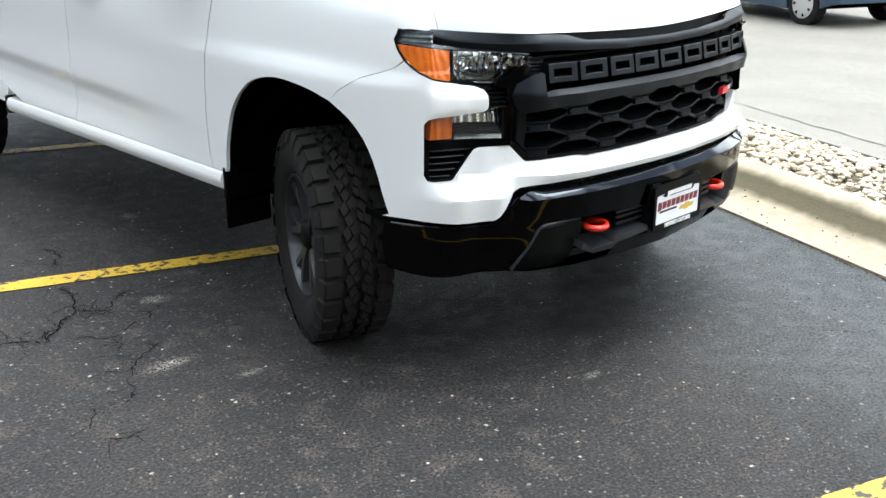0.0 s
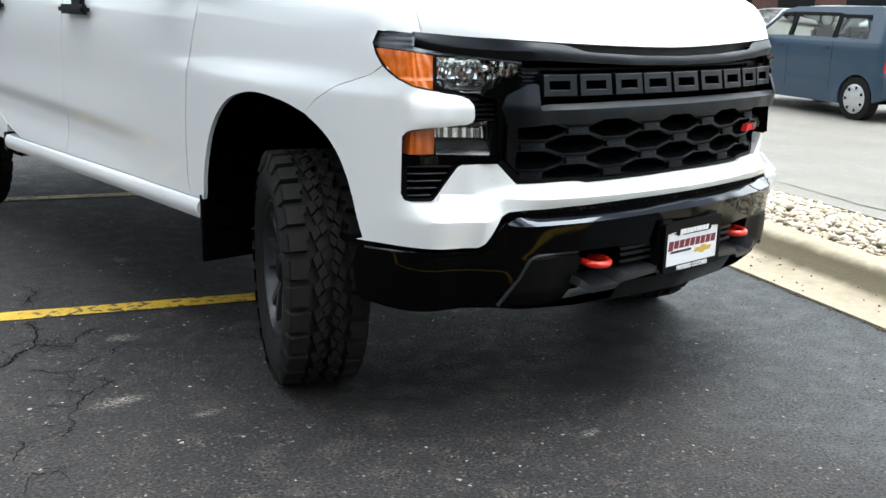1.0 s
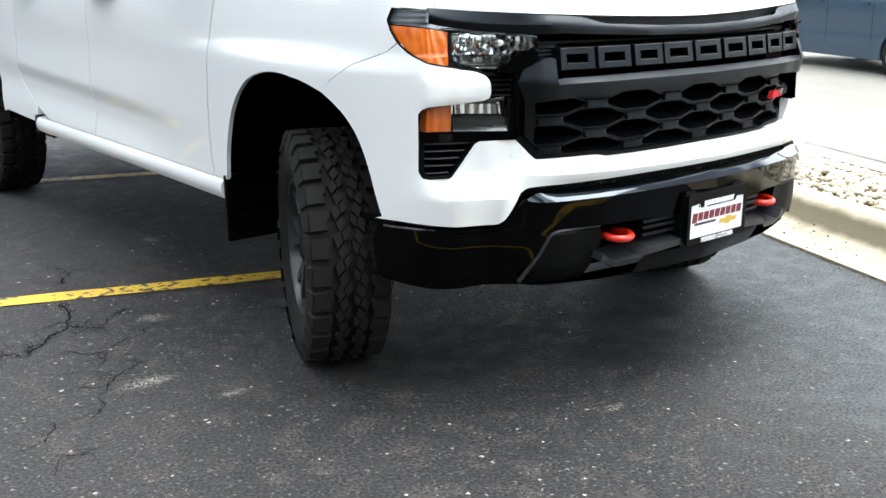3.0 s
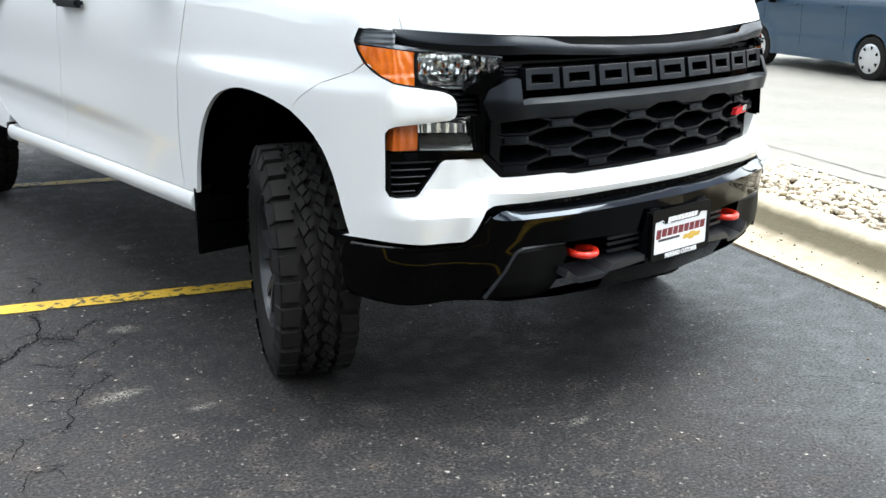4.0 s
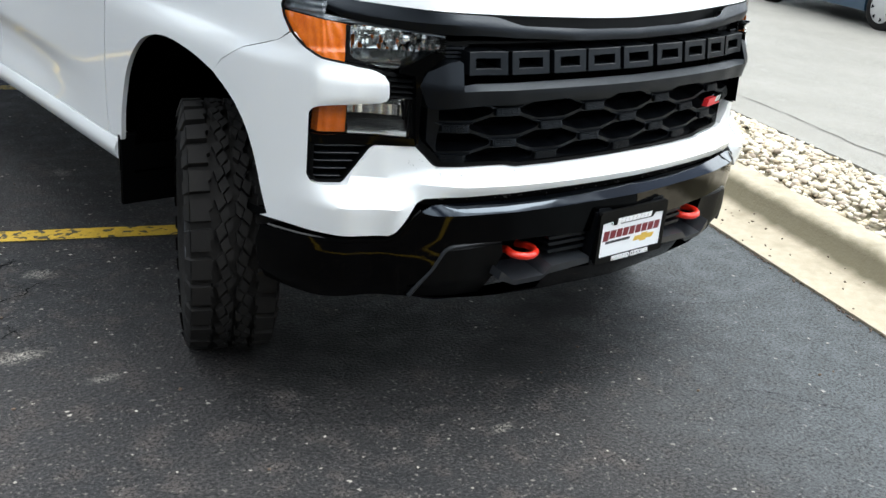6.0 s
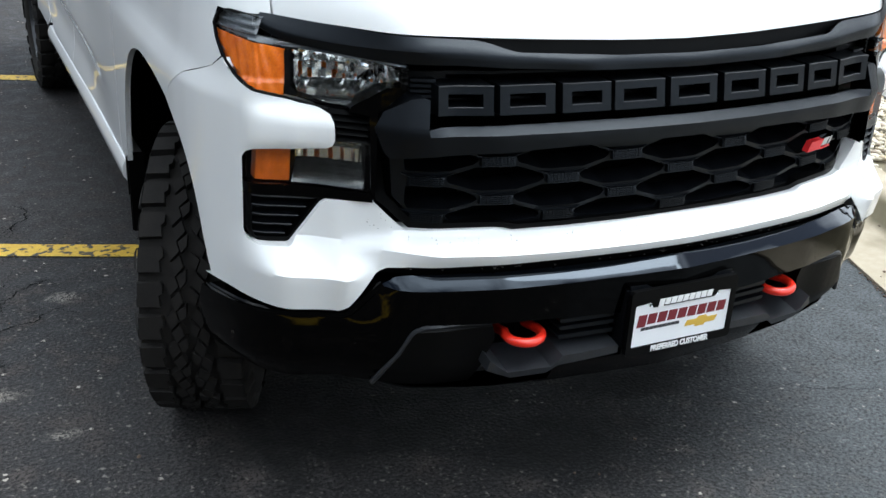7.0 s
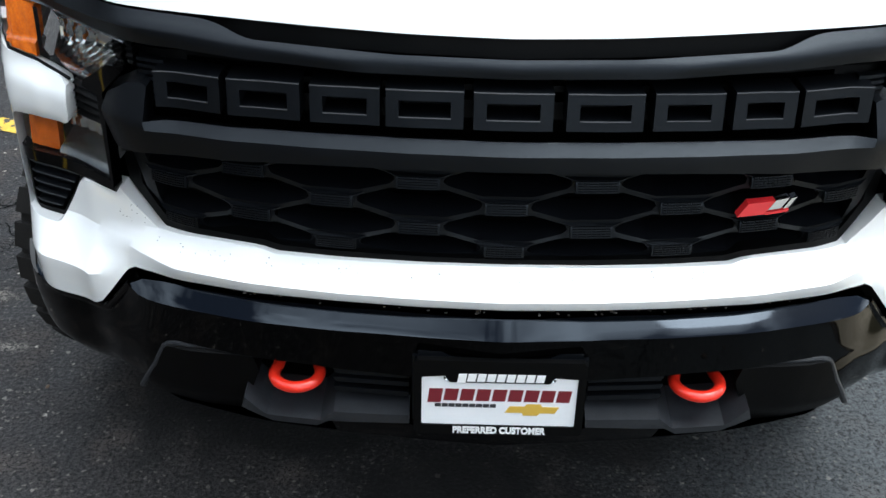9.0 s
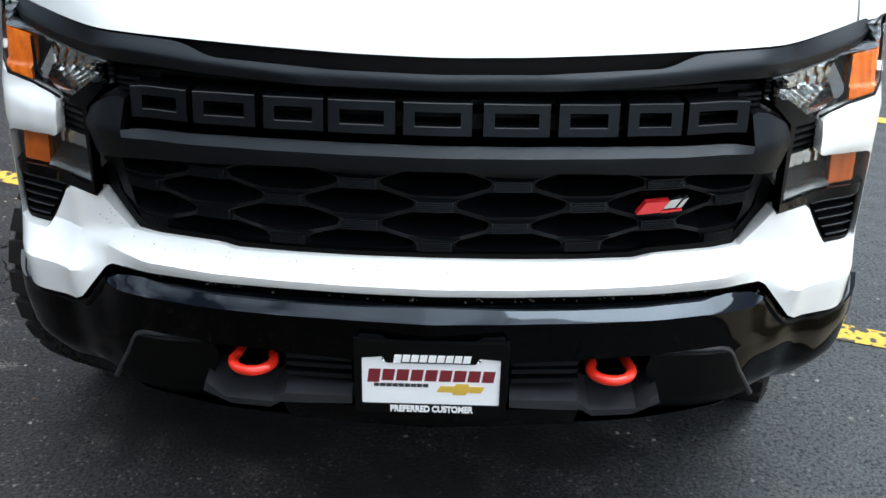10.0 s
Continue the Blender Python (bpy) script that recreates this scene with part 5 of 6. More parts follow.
def glass(name, quad, n=(8, 6), bow=0.02):
    a, b, c, d = [Vector(q) for q in quad]
    nrm = (b - a).cross(d - a).normalized()
    bm = bmesh.new()
    sheet(bm, [(0, 0), (1, 0), (1, 1), (0, 1)], lambda u, v: a.lerp(b, u).lerp(d.lerp(c, u), v) + nrm * bow * 4 * u * (1 - u), 0.12, back=nrm * -0.012)
    return part(name, bm, GLASS, truck, "dark tinted glass")


glass("windscreen", ((-0.86, 1.80, 1.46), (0.86, 1.80, 1.46), (0.68, 2.42, 1.90), (-0.68, 2.42, 1.90)))
glass("rear_window", ((0.80, 3.93, 1.46), (-0.80, 3.93, 1.46), (-0.66, 3.75, 1.88), (0.66, 3.75, 1.88)))
for s in (-1, 1):
    for y0, y1, y2, y3 in ((1.98, 2.74, 2.70, 2.50), (2.84, 3.80, 3.64, 2.80)):
        q = [(s * 0.925, y0, 1.44), (s * 0.925, y1, 1.44), (s * 0.735, y2, 1.87), (s * 0.735, y3, 1.87)]
        glass("side_window", q if s > 0 else q[::-1], bow=0.01)
    for (y0, y1, w0, w1) in ((1.76, 2.40, 0.09, 0.06), (2.79, 2.75, 0.05, 0.05), (3.86, 3.70, 0.10, 0.08)):
        bm = bmesh.new()
        lo = [bm.verts.new((s * x, y, 1.42)) for x, y in ((0.945, y0), (0.945, y0 + w0), (0.87, y0 + w0), (0.87, y0))]
        hi = [bm.verts.new((s * x, y, 1.91)) for x, y in ((0.745, y1), (0.745, y1 + w1), (0.68, y1 + w1), (0.68, y1))]
        for i in range(4):
            bm.faces.new((lo[i], lo[(i + 1) % 4], hi[(i + 1) % 4], hi[i]))
        part("pillar", bm, PAINT, truck)
    # mirror
    bm = bmesh.new()
    box(bm, (-0.11, -0.05, -0.14), (0.11, 0.06, 0.14), 0.035, pose(s * 1.16, 1.70, 1.50, 0, 0, s * 8))
    box(bm, (-0.10, -0.03, -0.05), (0.10, 0.04, 0.03), 0.02, pose(s * 1.02, 1.64, 1.38, 0, s * -25, 0))
    m = part("side_mirror", bm, DARKPL, truck, "black folding side mirror")
    bm = bmesh.new()
    box(bm, (-0.09, 0.055, -0.12), (0.09, 0.066, 0.12), 0.01, pose(s * 1.16, 1.70, 1.50, 0, 0, s * 8))
    part("mirror_glass", bm, CHROME, m)
bm = bmesh.new()
box(bm, (-0.86, 1.62, 1.36), (0.86, 1.86, 1.435), 0.02)
part("cowl", bm, DARKPL, truck)
bm = bmesh.new()
box(bm, (-0.92, 1.85, 1.0), (0.92, 3.92, 1.40), 0.03)
part("cabin", bm, BLACK, truck, "dark cabin interior")
bm = bmesh.new()
box(bm, (-0.90, 3.94, 0.85), (0.90, 3.98, 1.40), 0.01)
box(bm, (-0.92, 3.98, 0.86), (0.92, 5.76, 0.90), 0.01)
for s in (-1, 1):
    box(bm, (s * 0.97 - 0.04, 3.97, 0.9), (s * 0.97 + 0.04, 5.78, 1.425), 0.02)
part("cargo_bed", bm, DARKPL, truck, "black-lined cargo bed")
bm = bmesh.new()
box(bm, (-0.86, 5.78, 0.85), (0.86, 5.84, 1.42), 0.015)
part("tailgate", bm, PAINT, truck)
bm = bmesh.new()
box(bm, (-1.0, 5.80, 0.55), (1.0, 5.98, 0.76), 0.03)
part("rear_bumper", bm, GLOSS, truck)
for s in (-1, 1):
    bm = bmesh.new()
    box(bm, (s * 0.95 - 0.075, 5.74, 0.92), (s * 0.95 + 0.075, 5.85, 1.36), 0.02)
    part("tail_lamp", bm, TAIL, truck)

# number plate in its frame
plate = thing("licence_plate", "white dealer plate in a black frame on the bumper", "licence plate", Matrix.Translation((0, 0.010, SINK + 0.002)))
bm = bmesh.new()
box(bm, (-0.160, -0.012, 0.488), (0.160, 0.045, 0.655), 0.010)
part("bracket", bm, PLASTIC, plate)
bm = bmesh.new()
sheet(bm, rounded([(-0.157, 0.479), (0.157, 0.479), (0.157, 0.648), (-0.157, 0.648)], 0.012), lambda x, z: (x, -0.020, z), 0.04, back=(0, 0.012, 0), holes=[rounded([(-0.1425, 0.500), (0.1425, 0.500), (0.1425, 0.611), (0.10, 0.614), (0.092, 0.600), (-0.092, 0.600), (-0.10, 0.614), (-0.1425, 0.611)], 0.004, 2)])
part("frame", bm, DARKPL, plate, "black plate frame")
bm = bmesh.new()
box(bm, (-0.148, -0.0165, 0.490), (0.148, -0.0125, 0.630))
part("plate", bm, PLATE, plate)


def mark(name, pts, material, y=-0.0215, holes=()):
    bm = bmesh.new()
    sheet(bm, pts, lambda x, z: (x, y, z), 0.05, back=(0, 0.0015, 0), holes=holes)
    return part(name, bm, material, plate)


def bar_row(x0, x1, z0, z1, n, material, y, slant=0.0, first=0.0):
    w = (x1 - x0) / n
    for i in range(n):
        a, b = x0 + i * w, x0 + (i + 0.84) * w
        zz = z0 - (first if i == 0 else 0)
        mark("printed_bar", [(a, zz), (b, zz), (b + slant, z1), (a + slant, z1)], material, y)


bar_row(-0.078, 0.082, 0.6035, 0.620, 9, INK_WHITE, -0.0212, 0.003, 0.004)
bar_row(-0.132, 0.134, 0.556, 0.583, 9, INK_RED, -0.0172, 0.004, 0.005)
bar_row(-0.118, -0.004, 0.541, 0.549, 9, INK_DARK, -0.0172, 0.001)
mark("emblem", [(0.012, 0.530), (0.044, 0.530), (0.046, 0.524), (0.072, 0.524), (0.076, 0.530), (0.104, 0.530), (0.112, 0.545), (0.080, 0.545), (0.078, 0.551), (0.052, 0.551), (0.048, 0.545), (0.020, 0.545)], INK_GOLD, -0.0172)
for s in (-1, 1):
    bm = bmesh.new()
    lathe(bm, [(0, 0.0), (0.002, 0.004), (0, 0.006)], 12, "z")
    bmesh.ops.transform(bm, matrix=pose(s * 0.097, -0.018, 0.608, 90, 0, 0), verts=bm.verts[:])
    part("screw", bm, CHROME, plate)
fc = bpy.data.curves.new("line", "FONT")
fc.body, fc.size, fc.align_x, fc.align_y = "PREFERRED CUSTOMER", 0.0205, "CENTER", "CENTER"
fc.space_character, fc.offset, fc.extrude = 1.0, 0.0009, 0.0006
tmp = new("tmp", fc)
bpy.context.view_layer.update()
me = bpy.data.meshes.new_from_object(tmp.evaluated_get(bpy.context.evaluated_depsgraph_get()))
bpy.data.objects.remove(tmp)
me.materials.append(INK_WHITE)
line = new("printed_words", me)
line.parent = plate
line.matrix_local = pose(0.002, -0.0212, 0.4895, 90, 0, 0) @ Matrix.Diagonal((0.80, 1, 1, 1))
line["label"] = "white words on the lower edge of the frame"


# ---- pebbles between kerb and road ----
def crack(bm, a, b, wide, rng):
    """A jagged, forked crack from a to b: a thin dark sliver in the ground."""
    a, b = Vector((*a, 0)), Vector((*b, 0))
    way = [a, b]
    amp = 0.19 * (b - a).length
    while len(way) < 33:
        way = [q for p, r in zip(way, way[1:]) for q in (p, (p + r) / 2 + Vector((rng.normal(0, amp), rng.normal(0, amp), 0)) * 0.5)] + [way[-1]]
        amp *= 0.55
    row = []
    for i, p in enumerate(way):
        t = (way[min(i + 1, 32)] - way[max(i - 1, 0)]).normalized()
        w = wide * rng.uniform(0.25, 1.25) * min(1, 0.2 + 4 * min(i, 32 - i) / 32)
        row.append([bm.verts.new((p.x - t.y * w * q, p.y + t.x * w * q, 0.003)) for q in (-0.5, 0.5)])
    for p, r in zip(row, row[1:]):
        bm.faces.new((p[0], p[1], r[1], r[0]))
    for i in (7, 13, 20, 26):
        if wide > 0.003 and rng.random() < 0.9:
            p = way[i]
            end = p + Vector((rng.normal(0, 0.06), rng.normal(0, 0.06), 0))
            crack(bm, p.xy, end.xy, wide * 0.55, rng)


rng = np.random.default_rng(21)
bm = bmesh.new()
for x0, y0, x1, y1, w in ((-1.43, 2.17, -1.54, 1.86, 0.010), (-1.54, 1.86, -1.76, 1.64, 0.012), (-1.54, 1.85, -1.44, 1.75, 0.010), (-1.44, 1.75, -1.28, 1.93, 0.008), (-1.54, 1.53, -1.24, 1.66, 0.007), (-1.47, 1.36, -1.71, 1.12, 0.008), (-1.71, 1.12, -1.78, 0.97, 0.006), (-1.66, 1.61, -1.56, 1.49, 0.007), (-1.56, 1.49, -1.61, 1.37, 0.006), (-1.96, 0.80, -1.82, 0.76, 0.007), (-1.97, 0.88, -1.89, 1.03, 0.006), (-1.38, 2.35, -1.30, 2.70, 0.008), (-2.0, 1.75, -1.76, 1.64, 0.009), (0.42, -0.28, 0.62, -0.52, 0.005), (0.75, 0.35, 1.05, 0.20, 0.004)):
    crack(bm, (x0, y0), (x1, y1), w * 0.7, rng)
tagged(finish("asphalt_cracks", bm, mat("crack_shadow", (0.004, 0.004, 0.0042), 0.95, vary=0.4, scale=60, Specular_IOR_Level=0.05), smooth=0), "jagged dark cracks running through the asphalt", "cracks", kind="stuff")


def blob_mesh(name, spots, material, sub=1):
    """Many small uneven stones in one mesh; spots: (place, size, flatness)."""
    b = bmesh.new()
    bmesh.ops.create_icosphere(b, subdivisions=sub, radius=1)
    base = np.array([v.co[:] for v in b.verts])
    tris = np.array([[v.index for v in f.verts] for f in b.faces])
    b.free()
    rng = np.random.default_rng(4)
    vs, fc = [], []
    for i, (p, size, flat) in enumerate(spots):
        q = base * (1 + 0.22 * rng.standard_normal((len(base), 1)).clip(-1, 1))
        q = q * np.array([size * rng.uniform(0.8, 1.5), size * rng.uniform(0.7, 1.1), size * flat])
        a = rng.uniform(0, math.tau)
        c, s = math.cos(a), math.sin(a)
        q = q @ np.array([[c, s, 0], [-s, c, 0], [0, 0, 1]]) + np.array(p)
        vs.append(q), fc.append(tris + i * len(base))
    me = bpy.data.meshes.new(name)
    me.from_pydata(np.concatenate(vs).tolist(), [], np.concatenate(fc).tolist())
    me.materials.append(material)
    me.shade_smooth()
    return new(name, me)


rng = np.random.default_rng(7)
spots = []
for i in range(7000):
    d, k = rng.uniform(GRAVEL0 + 0.015, GRAVEL1 - 0.015), rng.uniform(-2.5, 7.5)
    size = float(rng.choice([0.012, 0.018, 0.024, 0.030], p=[0.3, 0.35, 0.25, 0.1]))
    mound = 0.035 * math.sin(math.pi * (d - GRAVEL0) / (GRAVEL1 - GRAVEL0))
    spots.append((tuple(lot(d, k, 0.115 + mound + rng.uniform(0, 0.014))), size, rng.uniform(0.5, 0.8)))
tagged(blob_mesh("pebbles", spots, PEBBLE), "pale rounded river pebbles filling the strip", "pebbles", kind="stuff")
spots = []
for i in range(5000):
    side = rng.random() < 0.5
    d, k = rng.uniform(GRAVEL0 + 0.02, GRAVEL1 - 0.02), rng.uniform(7.5, 22) if side else rng.uniform(-14, -2.5)
    spots.append((tuple(lot(d, k, 0.13 + rng.uniform(0, 0.02))), float(rng.uniform(0.02, 0.04)), 0.6))
tagged(blob_mesh("pebbles", spots, PEBBLE), "pale rounded river pebbles filling the strip", "pebbles", kind="stuff")
spots = []
for i in range(150):
    d, k = rng.uniform(TOE + 0.01, FACE) if i % 3 else rng.uniform(-3, 1.2), rng.uniform(-1.5, 4)
    spots.append((tuple(lot(d, k, (0.02 + 0.02 * max(0, d - TOE) / 0.125) if d > TOE else 0.002)), float(rng.uniform(0.003, 0.007)), 0.7))
for i in range(700):
    d, k = TOE + rng.normal(-0.006, 0.012), rng.uniform(-2.5, 5)
    spots.append((tuple(lot(d, k, 0.004)), float(rng.uniform(0.002, 0.007)), 0.6))
tagged(blob_mesh("loose_grit", spots, mat("grit", (0.10, 0.07, 0.05), 0.9)), "dark loose grit scattered in the gutter", "grit", kind="stuff")
spots = []
for i in range(90):
    x = rng.uniform(-0.66, 0.66)
    p = skin(ux(x), 0.722, rng.uniform(-0.03, -0.004))
    spots.append(((x, p[1], SINK + 0.716 + rng.uniform(0, 0.008)), float(rng.uniform(0.0012, 0.0042)), 0.4))
litter = blob_mesh("leaf_litter", spots, mat("litter", (0.10, 0.09, 0.08), 0.9, vary=0.5, scale=80))
tagged(litter, "grey bits of leaf litter caught in the bumper gap", "litter", kind="stuff")

# splashes of dirt on the ledge of the white cover and the hood's edge
spots = []
for i in range(90):
    if i % 3 == 1:
        x, z = -0.72 + abs(rng.normal(0, 0.16)), 0.80 + abs(rng.normal(0, 0.022))
        if z > 0.795 + max(0, (abs(x) - 0.62)) * 0.8 and abs(x) < 0.66:
            z = 0.790 - rng.uniform(0, 0.012)
    else:
        x, z = rng.uniform(-0.6, 0.6), 0.790 - rng.uniform(0, 0.012)
    p = cover(ux(x), z)
    spots.append((tuple(p + Vector((0, 0, SINK))), float(rng.uniform(0.0006, 0.0017)), 0.5))
for i in range(14):
    p = hood(rng.normal(-0.32, 0.012), rng.uniform(0.05, 0.20), 0.001 + SINK)
    spots.append((p, float(rng.uniform(0.0008, 0.0018)), 0.5))
tagged(blob_mesh("dirt_specks", spots, mat("dirt", (0.05, 0.045, 0.035), 0.9)), "small dark specks of road dirt on white paint", "dirt", kind="stuff")


# ---- passenger cars ----
def box_car(name, label, paint, at, heading, group=""):
    """A tall boxy hatchback; it faces +y of its own, the wheels' ground at z 0."""
    car = thing(name, label, "car", pose(*at, 0, 0, heading), group)
    L, WB, RO = 4.09, 2.60, 0.60          # length, wheelbase, rear overhang
    W = 0.88

    def sx(y, z):
        x = W - 0.05 * max(0, 0.5 - z) - 0.30 * max(0, z - 1.08) - 0.012 * math.exp(-((z - 0.62) / 0.08) ** 2)
        x -= 0.20 * max(0, (0.25 - y) / 0.25) ** 3 + 0.26 * max(0, (y - (L - 0.5)) / 0.5) ** 2.2
        for wy in (RO, RO + WB):
            r = math.hypot(y - wy, z - 0.32)
            x += 0.022 * math.exp(-((r - 0.37) / 0.05) ** 2)
        return x
    arcs = lambda wy: [(wy + 0.345 * math.cos(a), 0.32 + 0.345 * math.sin(a)) for a in np.linspace(-0.35, math.pi + 0.35, 18)]
    body_line = [(0.02, 0.36), (0.45, 0.22), (L - 0.5, 0.22), (L - 0.05, 0.34), (L, 0.62), (L - 0.06, 0.78), (L - 0.95, 1.05), (L - 1.0, 1.10), (0.30, 1.12), (0.03, 1.10)]
    roof_line = [(0.03, 1.10), (0.30, 1.12), (L - 1.0, 1.10), (L - 1.62, 1.56), (L - 1.9, 1.61), (0.45, 1.63), (0.25, 1.60), (0.12, 1.40)]
    for s in (-1, 1):
        bm = bmesh.new()
        sheet(bm, body_line, lambda y, z: (s * sx(y, z), y, z), 0.09, back=(-s * 0.05, 0, 0), holes=[arcs(RO), arcs(RO + WB)])
        sd = part("side_panel", bm, paint, car)
        for y in (1.17, 2.17, 3.10):
            bm = bmesh.new()
            sheet(bm, [(y, 0.40), (y + 0.008, 0.40), (y + 0.008, 1.11), (y, 1.11)], lambda y_, z: (s * (sx(y_, z) + 0.001), y_, z), 0.1)
            part("door_seam", bm, BLACK, sd)
        for y in (1.34, 2.36):
            bm = bmesh.new()
            box(bm, (-0.012, -0.09, -0.016), (0.022, 0.09, 0.016), 0.01, pose(s * (sx(y, 1.02) + 0.01), y, 1.02))
            part("door_handle", bm, paint, sd)
        bm = bmesh.new()
        win = [[(0.50, 1.17), (1.16, 1.17), (1.16, 1.51), (0.56, 1.51)], [(1.22, 1.17), (2.14, 1.17), (2.14, 1.53), (1.22, 1.53)], [(2.21, 1.17), (L - 1.15, 1.15), (L - 1.60, 1.51), (2.21, 1.53)]]
        sheet(bm, roof_line, lambda y, z: (s * sx(y, z), y, z), 0.09, back=(-s * 0.04, 0, 0), holes=[rounded(w, 0.04) for w in win])
        part("window_frame", bm, paint, car)
        for y0, y1 in ((1.150, 1.232), (2.130, 2.220)):
            bm = bmesh.new()
            sheet(bm, [(y0, 1.165), (y1, 1.165), (y1, 1.525), (y0, 1.525)], lambda y, z: (s * (sx(y, z) + 0.003), y, z), 0.2, back=(-s * 0.01, 0, 0))
            part("pillar_trim", bm, DARKPL, car)
        for w in win:
            bm = bmesh.new()
            sheet(bm, rounded(w, 0.04), lambda y, z: (s * (sx(y, z) - 0.012), y, z), 0.2)
            part("side_window", bm, TINT, car)
            bm = bmesh.new()
            sheet(bm, [w[3], w[2], (w[2][0], w[2][1] - 0.05), (w[3][0], w[3][1] - 0.05)], lambda y, z: (s * (sx(y, z) + 0.012), y, z), 0.2, back=(-s * 0.01, 0, 0))
            part("wind_deflector", bm, DARKPL, car)
        bm = bmesh.new()
        box(bm, (-0.08, -0.06, -0.07), (0.08, 0.06, 0.07), 0.03, pose(s * 0.97, L - 1.28, 1.10))
        part("mirror", bm, DARKPL, car)
        bm = bmesh.new()
        sheet(bm, [(-0.02, 0.66), (0.13, 0.68), (0.10, 1.0), (0.00, 1.0)], lambda y, z: (s * (sx(max(y, 0), z) + 0.006), y, z), 0.05, back=(-s * 0.05, 0.0, 0))
        part("tail_lamp", bm, TAIL, car)
        bm = bmesh.new()
        lathe(bm, [(0, 0.0), (0.01, 0.03), (0, 0.045)], 16, "z")
        bmesh.ops.transform(bm, matrix=pose(s * 0.66, -0.035, 0.50, 90, 0, 0), verts=bm.verts[:])
        part("reflector", bm, SILVER, car)
        for wy in (RO, RO + WB):
            bm = bmesh.new()
            lathe(bm, [(-0.10, 0.20), (-0.105, 0.27), (-0.09, 0.31), (0.08, 0.315), (0.10, 0.27), (0.10, 0.20)], 48)
            wh = part("wheel", bm, RUBBER, car)
            wh.matrix_local = pose(s * 0.79, wy, 0.315, 0, 0, 0 if s < 0 else 180)
            bm = bmesh.new()
            lathe(bm, [(-0.10, 0.215), (-0.108, 0.20), (-0.105, 0.13), (-0.115, 0.06), (-0.117, 0.001)], 42)
            part("hubcap", bm, SILVER, wh, "silver hubcap with cut-outs")
            for k in range(7):
                bm = bmesh.new()
                a = k * math.tau / 7
                c = [(-0.1125, 0.165 + dr, a + da) for dr, da in ((-0.028, -0.07), (-0.028, 0.07), (0.022, 0.15), (0.022, -0.15))]
                bm.faces.new([bm.verts.new((x, r * math.cos(t), r * math.sin(t))) for x, r, t in c])
                part("cut_out", bm, BLACK, wh, smooth=0)
    bm = bmesh.new()
    sheet(bm, [(-0.84, 0.36), (0.84, 0.36), (0.86, 0.70), (0.85, 1.05), (0.76, 1.35), (0.68, 1.60), (-0.68, 1.60), (-0.76, 1.35), (-0.85, 1.05), (-0.86, 0.70)], lambda x, z: (x, (-0.04 if z < 0.66 else 0.03) + 0.12 * max(0, z - 1.05) ** 1 + 0.03 * (x / 0.85) ** 4 + (0.06 if abs(x) > 0.82 else 0), z), 0.09, back=(0, 0.06, 0), holes=[rounded([(-0.64, 1.14), (0.64, 1.14), (0.58, 1.52), (-0.58, 1.52)], 0.05)])
    tg = part("rear_hatch", bm, paint, car)
    bm = bmesh.new()
    sheet(bm, rounded([(-0.64, 1.14), (0.64, 1.14), (0.58, 1.52), (-0.58, 1.52)], 0.05), lambda x, z: (x, 0.045 + 0.12 * max(0, z - 1.05), z), 0.2)
    part("rear_window", bm, TINT, car)
    bm = bmesh.new()
    box(bm, (-0.26, -0.005, 0.80), (0.26, 0.04, 0.93), 0.01)
    part("plate_recess", bm, DARKPL, tg)
    bm = bmesh.new()
    box(bm, (-0.155, -0.015, 0.80), (0.155, 0.0, 0.90), 0.004)
    part("licence_plate", bm, INK_WHITE, tg)
    bm = bmesh.new()
    sheet(bm, [(-0.70, 0.10), (0.70, 0.10), (0.66, L - 1.88), (-0.66, L - 1.88)], lambda x, y: (x, y, 1.64 - 0.05 * (x / 0.7) ** 2 - 0.06 * max(0, (0.4 - y) / 0.4) ** 2), 0.2, back=(0, 0, -0.05))
    part("roof", bm, paint, car)
    bm = bmesh.new()
    sheet(bm, [(0, 0), (1, 0), (1, 1), (0, 1)], lambda u, v: ((u * 2 - 1) * (0.78 - 0.12 * v), L - 0.98 - 0.66 * v + 0.05 * 4 * u * (1 - u), 1.08 + 0.50 * v), 0.15)
    part("windscreen", bm, TINT, car)
    bm = bmesh.new()
    sheet(bm, [(-0.80, L - 1.0), (0.80, L - 1.0), (0.66, L - 0.06), (-0.66, L - 0.06)], lambda x, y: (x, y, 1.08 - 0.28 * max(0, (y - L + 0.95) / 0.9) ** 1.7 - 0.03 * (x / 0.8) ** 2), 0.12, back=(0, 0, -0.05))
    part("hood", bm, paint, car)
    bm = bmesh.new()
    sheet(bm, [(-0.64, 0.34), (0.64, 0.34), (0.68, 0.78), (-0.68, 0.78)], lambda x, z: (x, L - 0.02 - 0.10 * (x / 0.66) ** 2, z), 0.12, back=(0, -0.05, 0))
    part("front_bumper", bm, paint, car)
    bm = bmesh.new()
    box(bm, (-0.70, 0.35, 0.25), (0.70, L - 0.35, 0.55), 0.02)
    part("floor_pan", bm, BLACK, car)
    bm = bmesh.new()
    for sx_ in (-0.36, 0.36):
        box(bm, (sx_ - 0.24, 1.0, 0.55), (sx_ + 0.24, 1.45, 0.75), 0.05)
        box(bm, (sx_ - 0.23, 0.90, 0.6), (sx_ + 0.23, 1.05, 1.25), 0.05)
        box(bm, (sx_ - 0.24, 2.0, 0.55), (sx_ + 0.24, 2.5, 0.75), 0.05)
        box(bm, (sx_ - 0.23, 1.92, 0.6), (sx_ + 0.23, 2.06, 1.30), 0.05)
    part("seats", bm, SEATS, car)
    return car


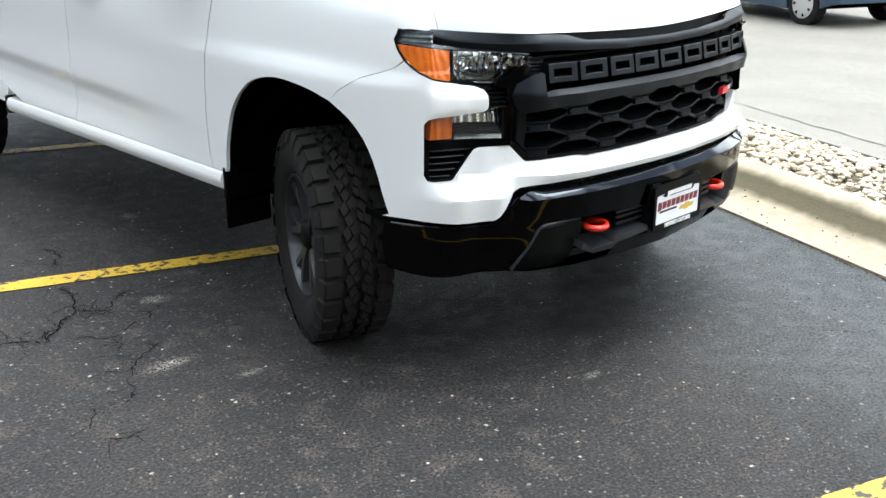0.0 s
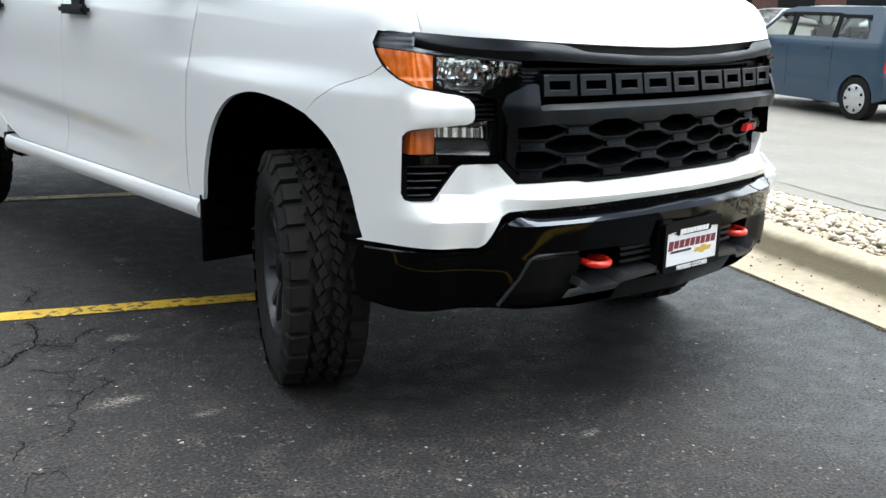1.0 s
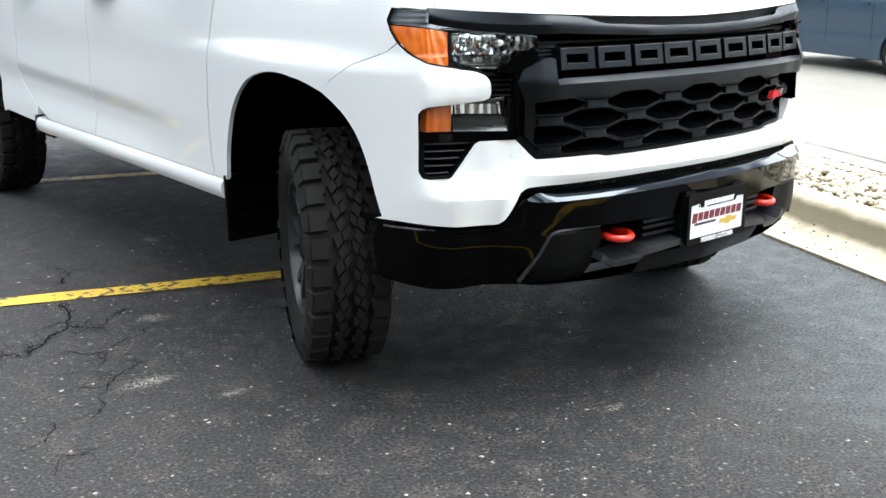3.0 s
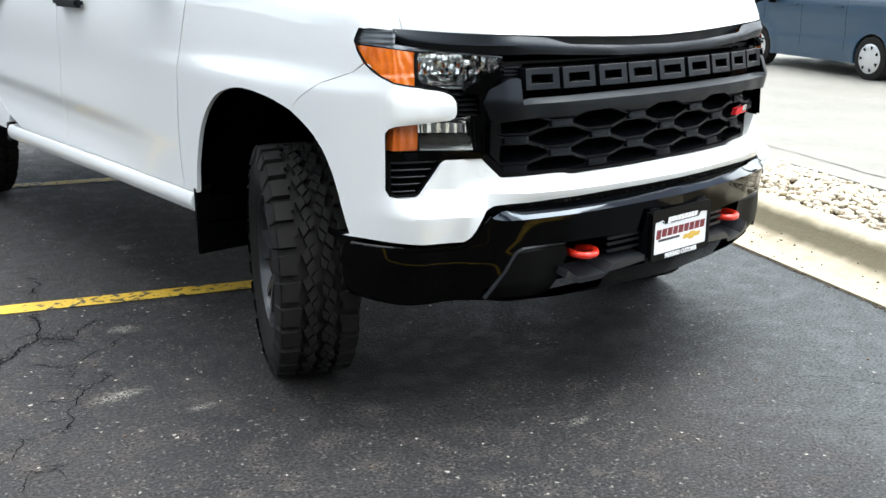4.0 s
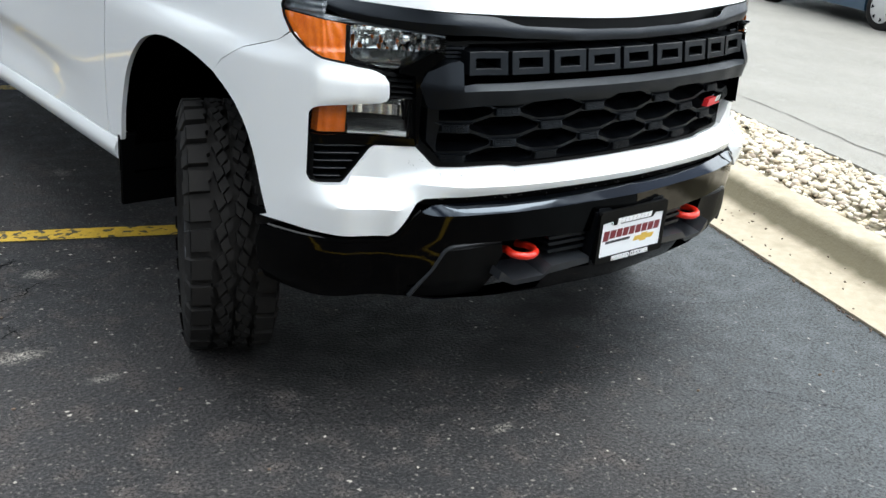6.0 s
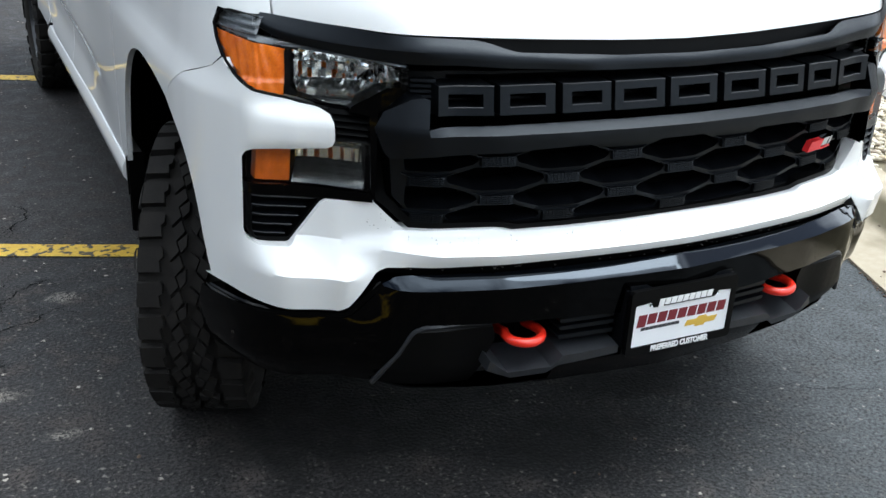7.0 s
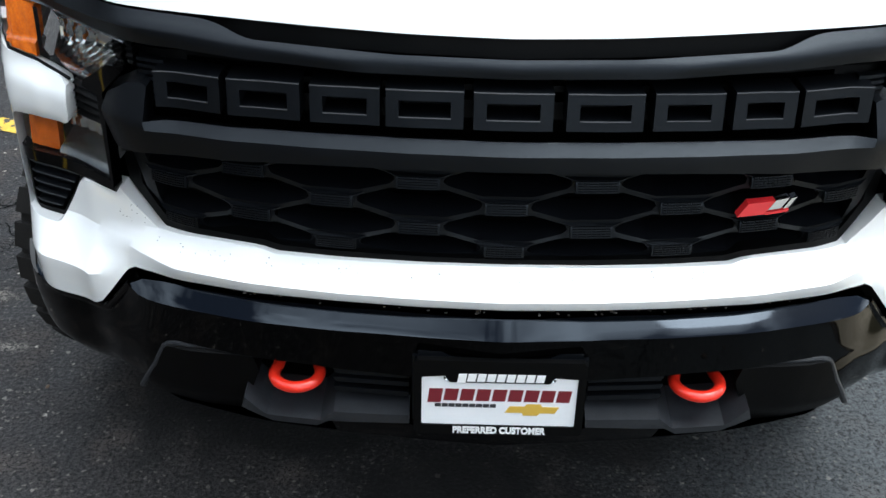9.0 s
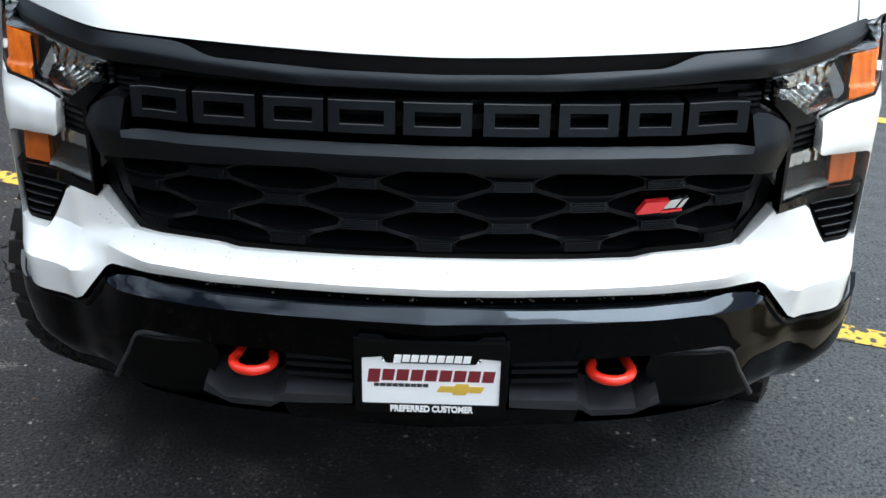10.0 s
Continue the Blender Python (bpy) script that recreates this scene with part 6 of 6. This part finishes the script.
turn = -math.degrees(math.atan2(KX, KY))
hub = Vector((11.50, 5.22, -0.215))
along, across = Vector((KX, KY, 0)), Vector((KY, -KX, 0))
org = hub + across * 0.83 - along * 0.60
box_car("boxy_car", "slate blue boxy hatchback parked along the road", CARBLUE, tuple(org), turn)
for i, (d, k, paint, extra, lab) in enumerate(((27, 21, CARWHITE, 90, "white"), (27.5, 24.2, CARWHITE, 90, "white"), (28, 27.6, CARGREY, 90, "grey"), (27, 31, CARWHITE, 90, "white"), (21, 15.5, CARWHITE, 8, "white"))):
    p = lot(d, k, -0.22)
    box_car("parked_car", lab + " hatchback parked in the far lot", paint, tuple(p), turn + extra, "cars in the far lot")

# dark building, poles and trees beyond the road, unseen light-blocking walls round the lot
def block(name, d0, d1, k0, k1, h, material, label, z=-0.25):
    bm = bmesh.new()
    lo = [bm.verts.new(lot(d, k, z)) for d, k in ((d0, k0), (d1, k0), (d1, k1), (d0, k1))]
    hi = [bm.verts.new(lot(d, k, h)) for d, k in ((d0, k0), (d1, k0), (d1, k1), (d0, k1))]
    bm.faces.new(hi), bm.faces.new(lo[::-1])
    for i in range(4):
        bm.faces.new((lo[i], lo[(i + 1) % 4], hi[(i + 1) % 4], hi[i]))
    return tagged(finish(name, bm, material, smooth=0), label, "building", kind="structure")


wall_b = block("building_far", 44, 60, -30, 80, 6.5, BRICK, "long dark brick building beyond the road")
for i in range(14):
    bm = bmesh.new()
    k = -20 + i * 6.5
    sheet(bm, [(k, 0.6), (k + 3.6, 0.6), (k + 3.6, 2.8), (k, 2.8)], lambda a, z: tuple(lot(43.95, a, z)), 2.0, back=tuple(across * 0.1))
    part("shop_window", bm, GLASS, wall_b)
# walls out of view, added to block low sky and darken reflections
block("unseen_wall_lot", -38, -34, -70, 80, 6.0, WALLTAN, "unseen dark wall added behind the lot to block low sky")
block("unseen_wall_end", -34, 0.4, -13, -9, 7.0, WALLTAN, "unseen dark wall added at the lot's end to block low sky")
block("unseen_wall_road", -34, 40, -64, -60, 6.0, WALLTAN, "unseen dark wall added at the road's end to block low sky")
block("unseen_wall_back", -34, 40, 84, 88, 6.0, WALLTAN, "unseen dark wall added at the lot's end to block low sky")
for d, k, r, h in ((22.5, 17.5, 0.07, 7), (13.2, 7.4, 0.16, 8)):
    bm = bmesh.new()
    p = lot(d, k, -0.25)
    tube(bm, [p, p + Vector((0, 0, h * 0.5)), p + Vector((0, 0, h))], [r, r * 0.9, r * 0.75], 14)
    tagged(finish("utility_pole", bm, POLE), "dark weathered pole standing beyond the road", "pole")
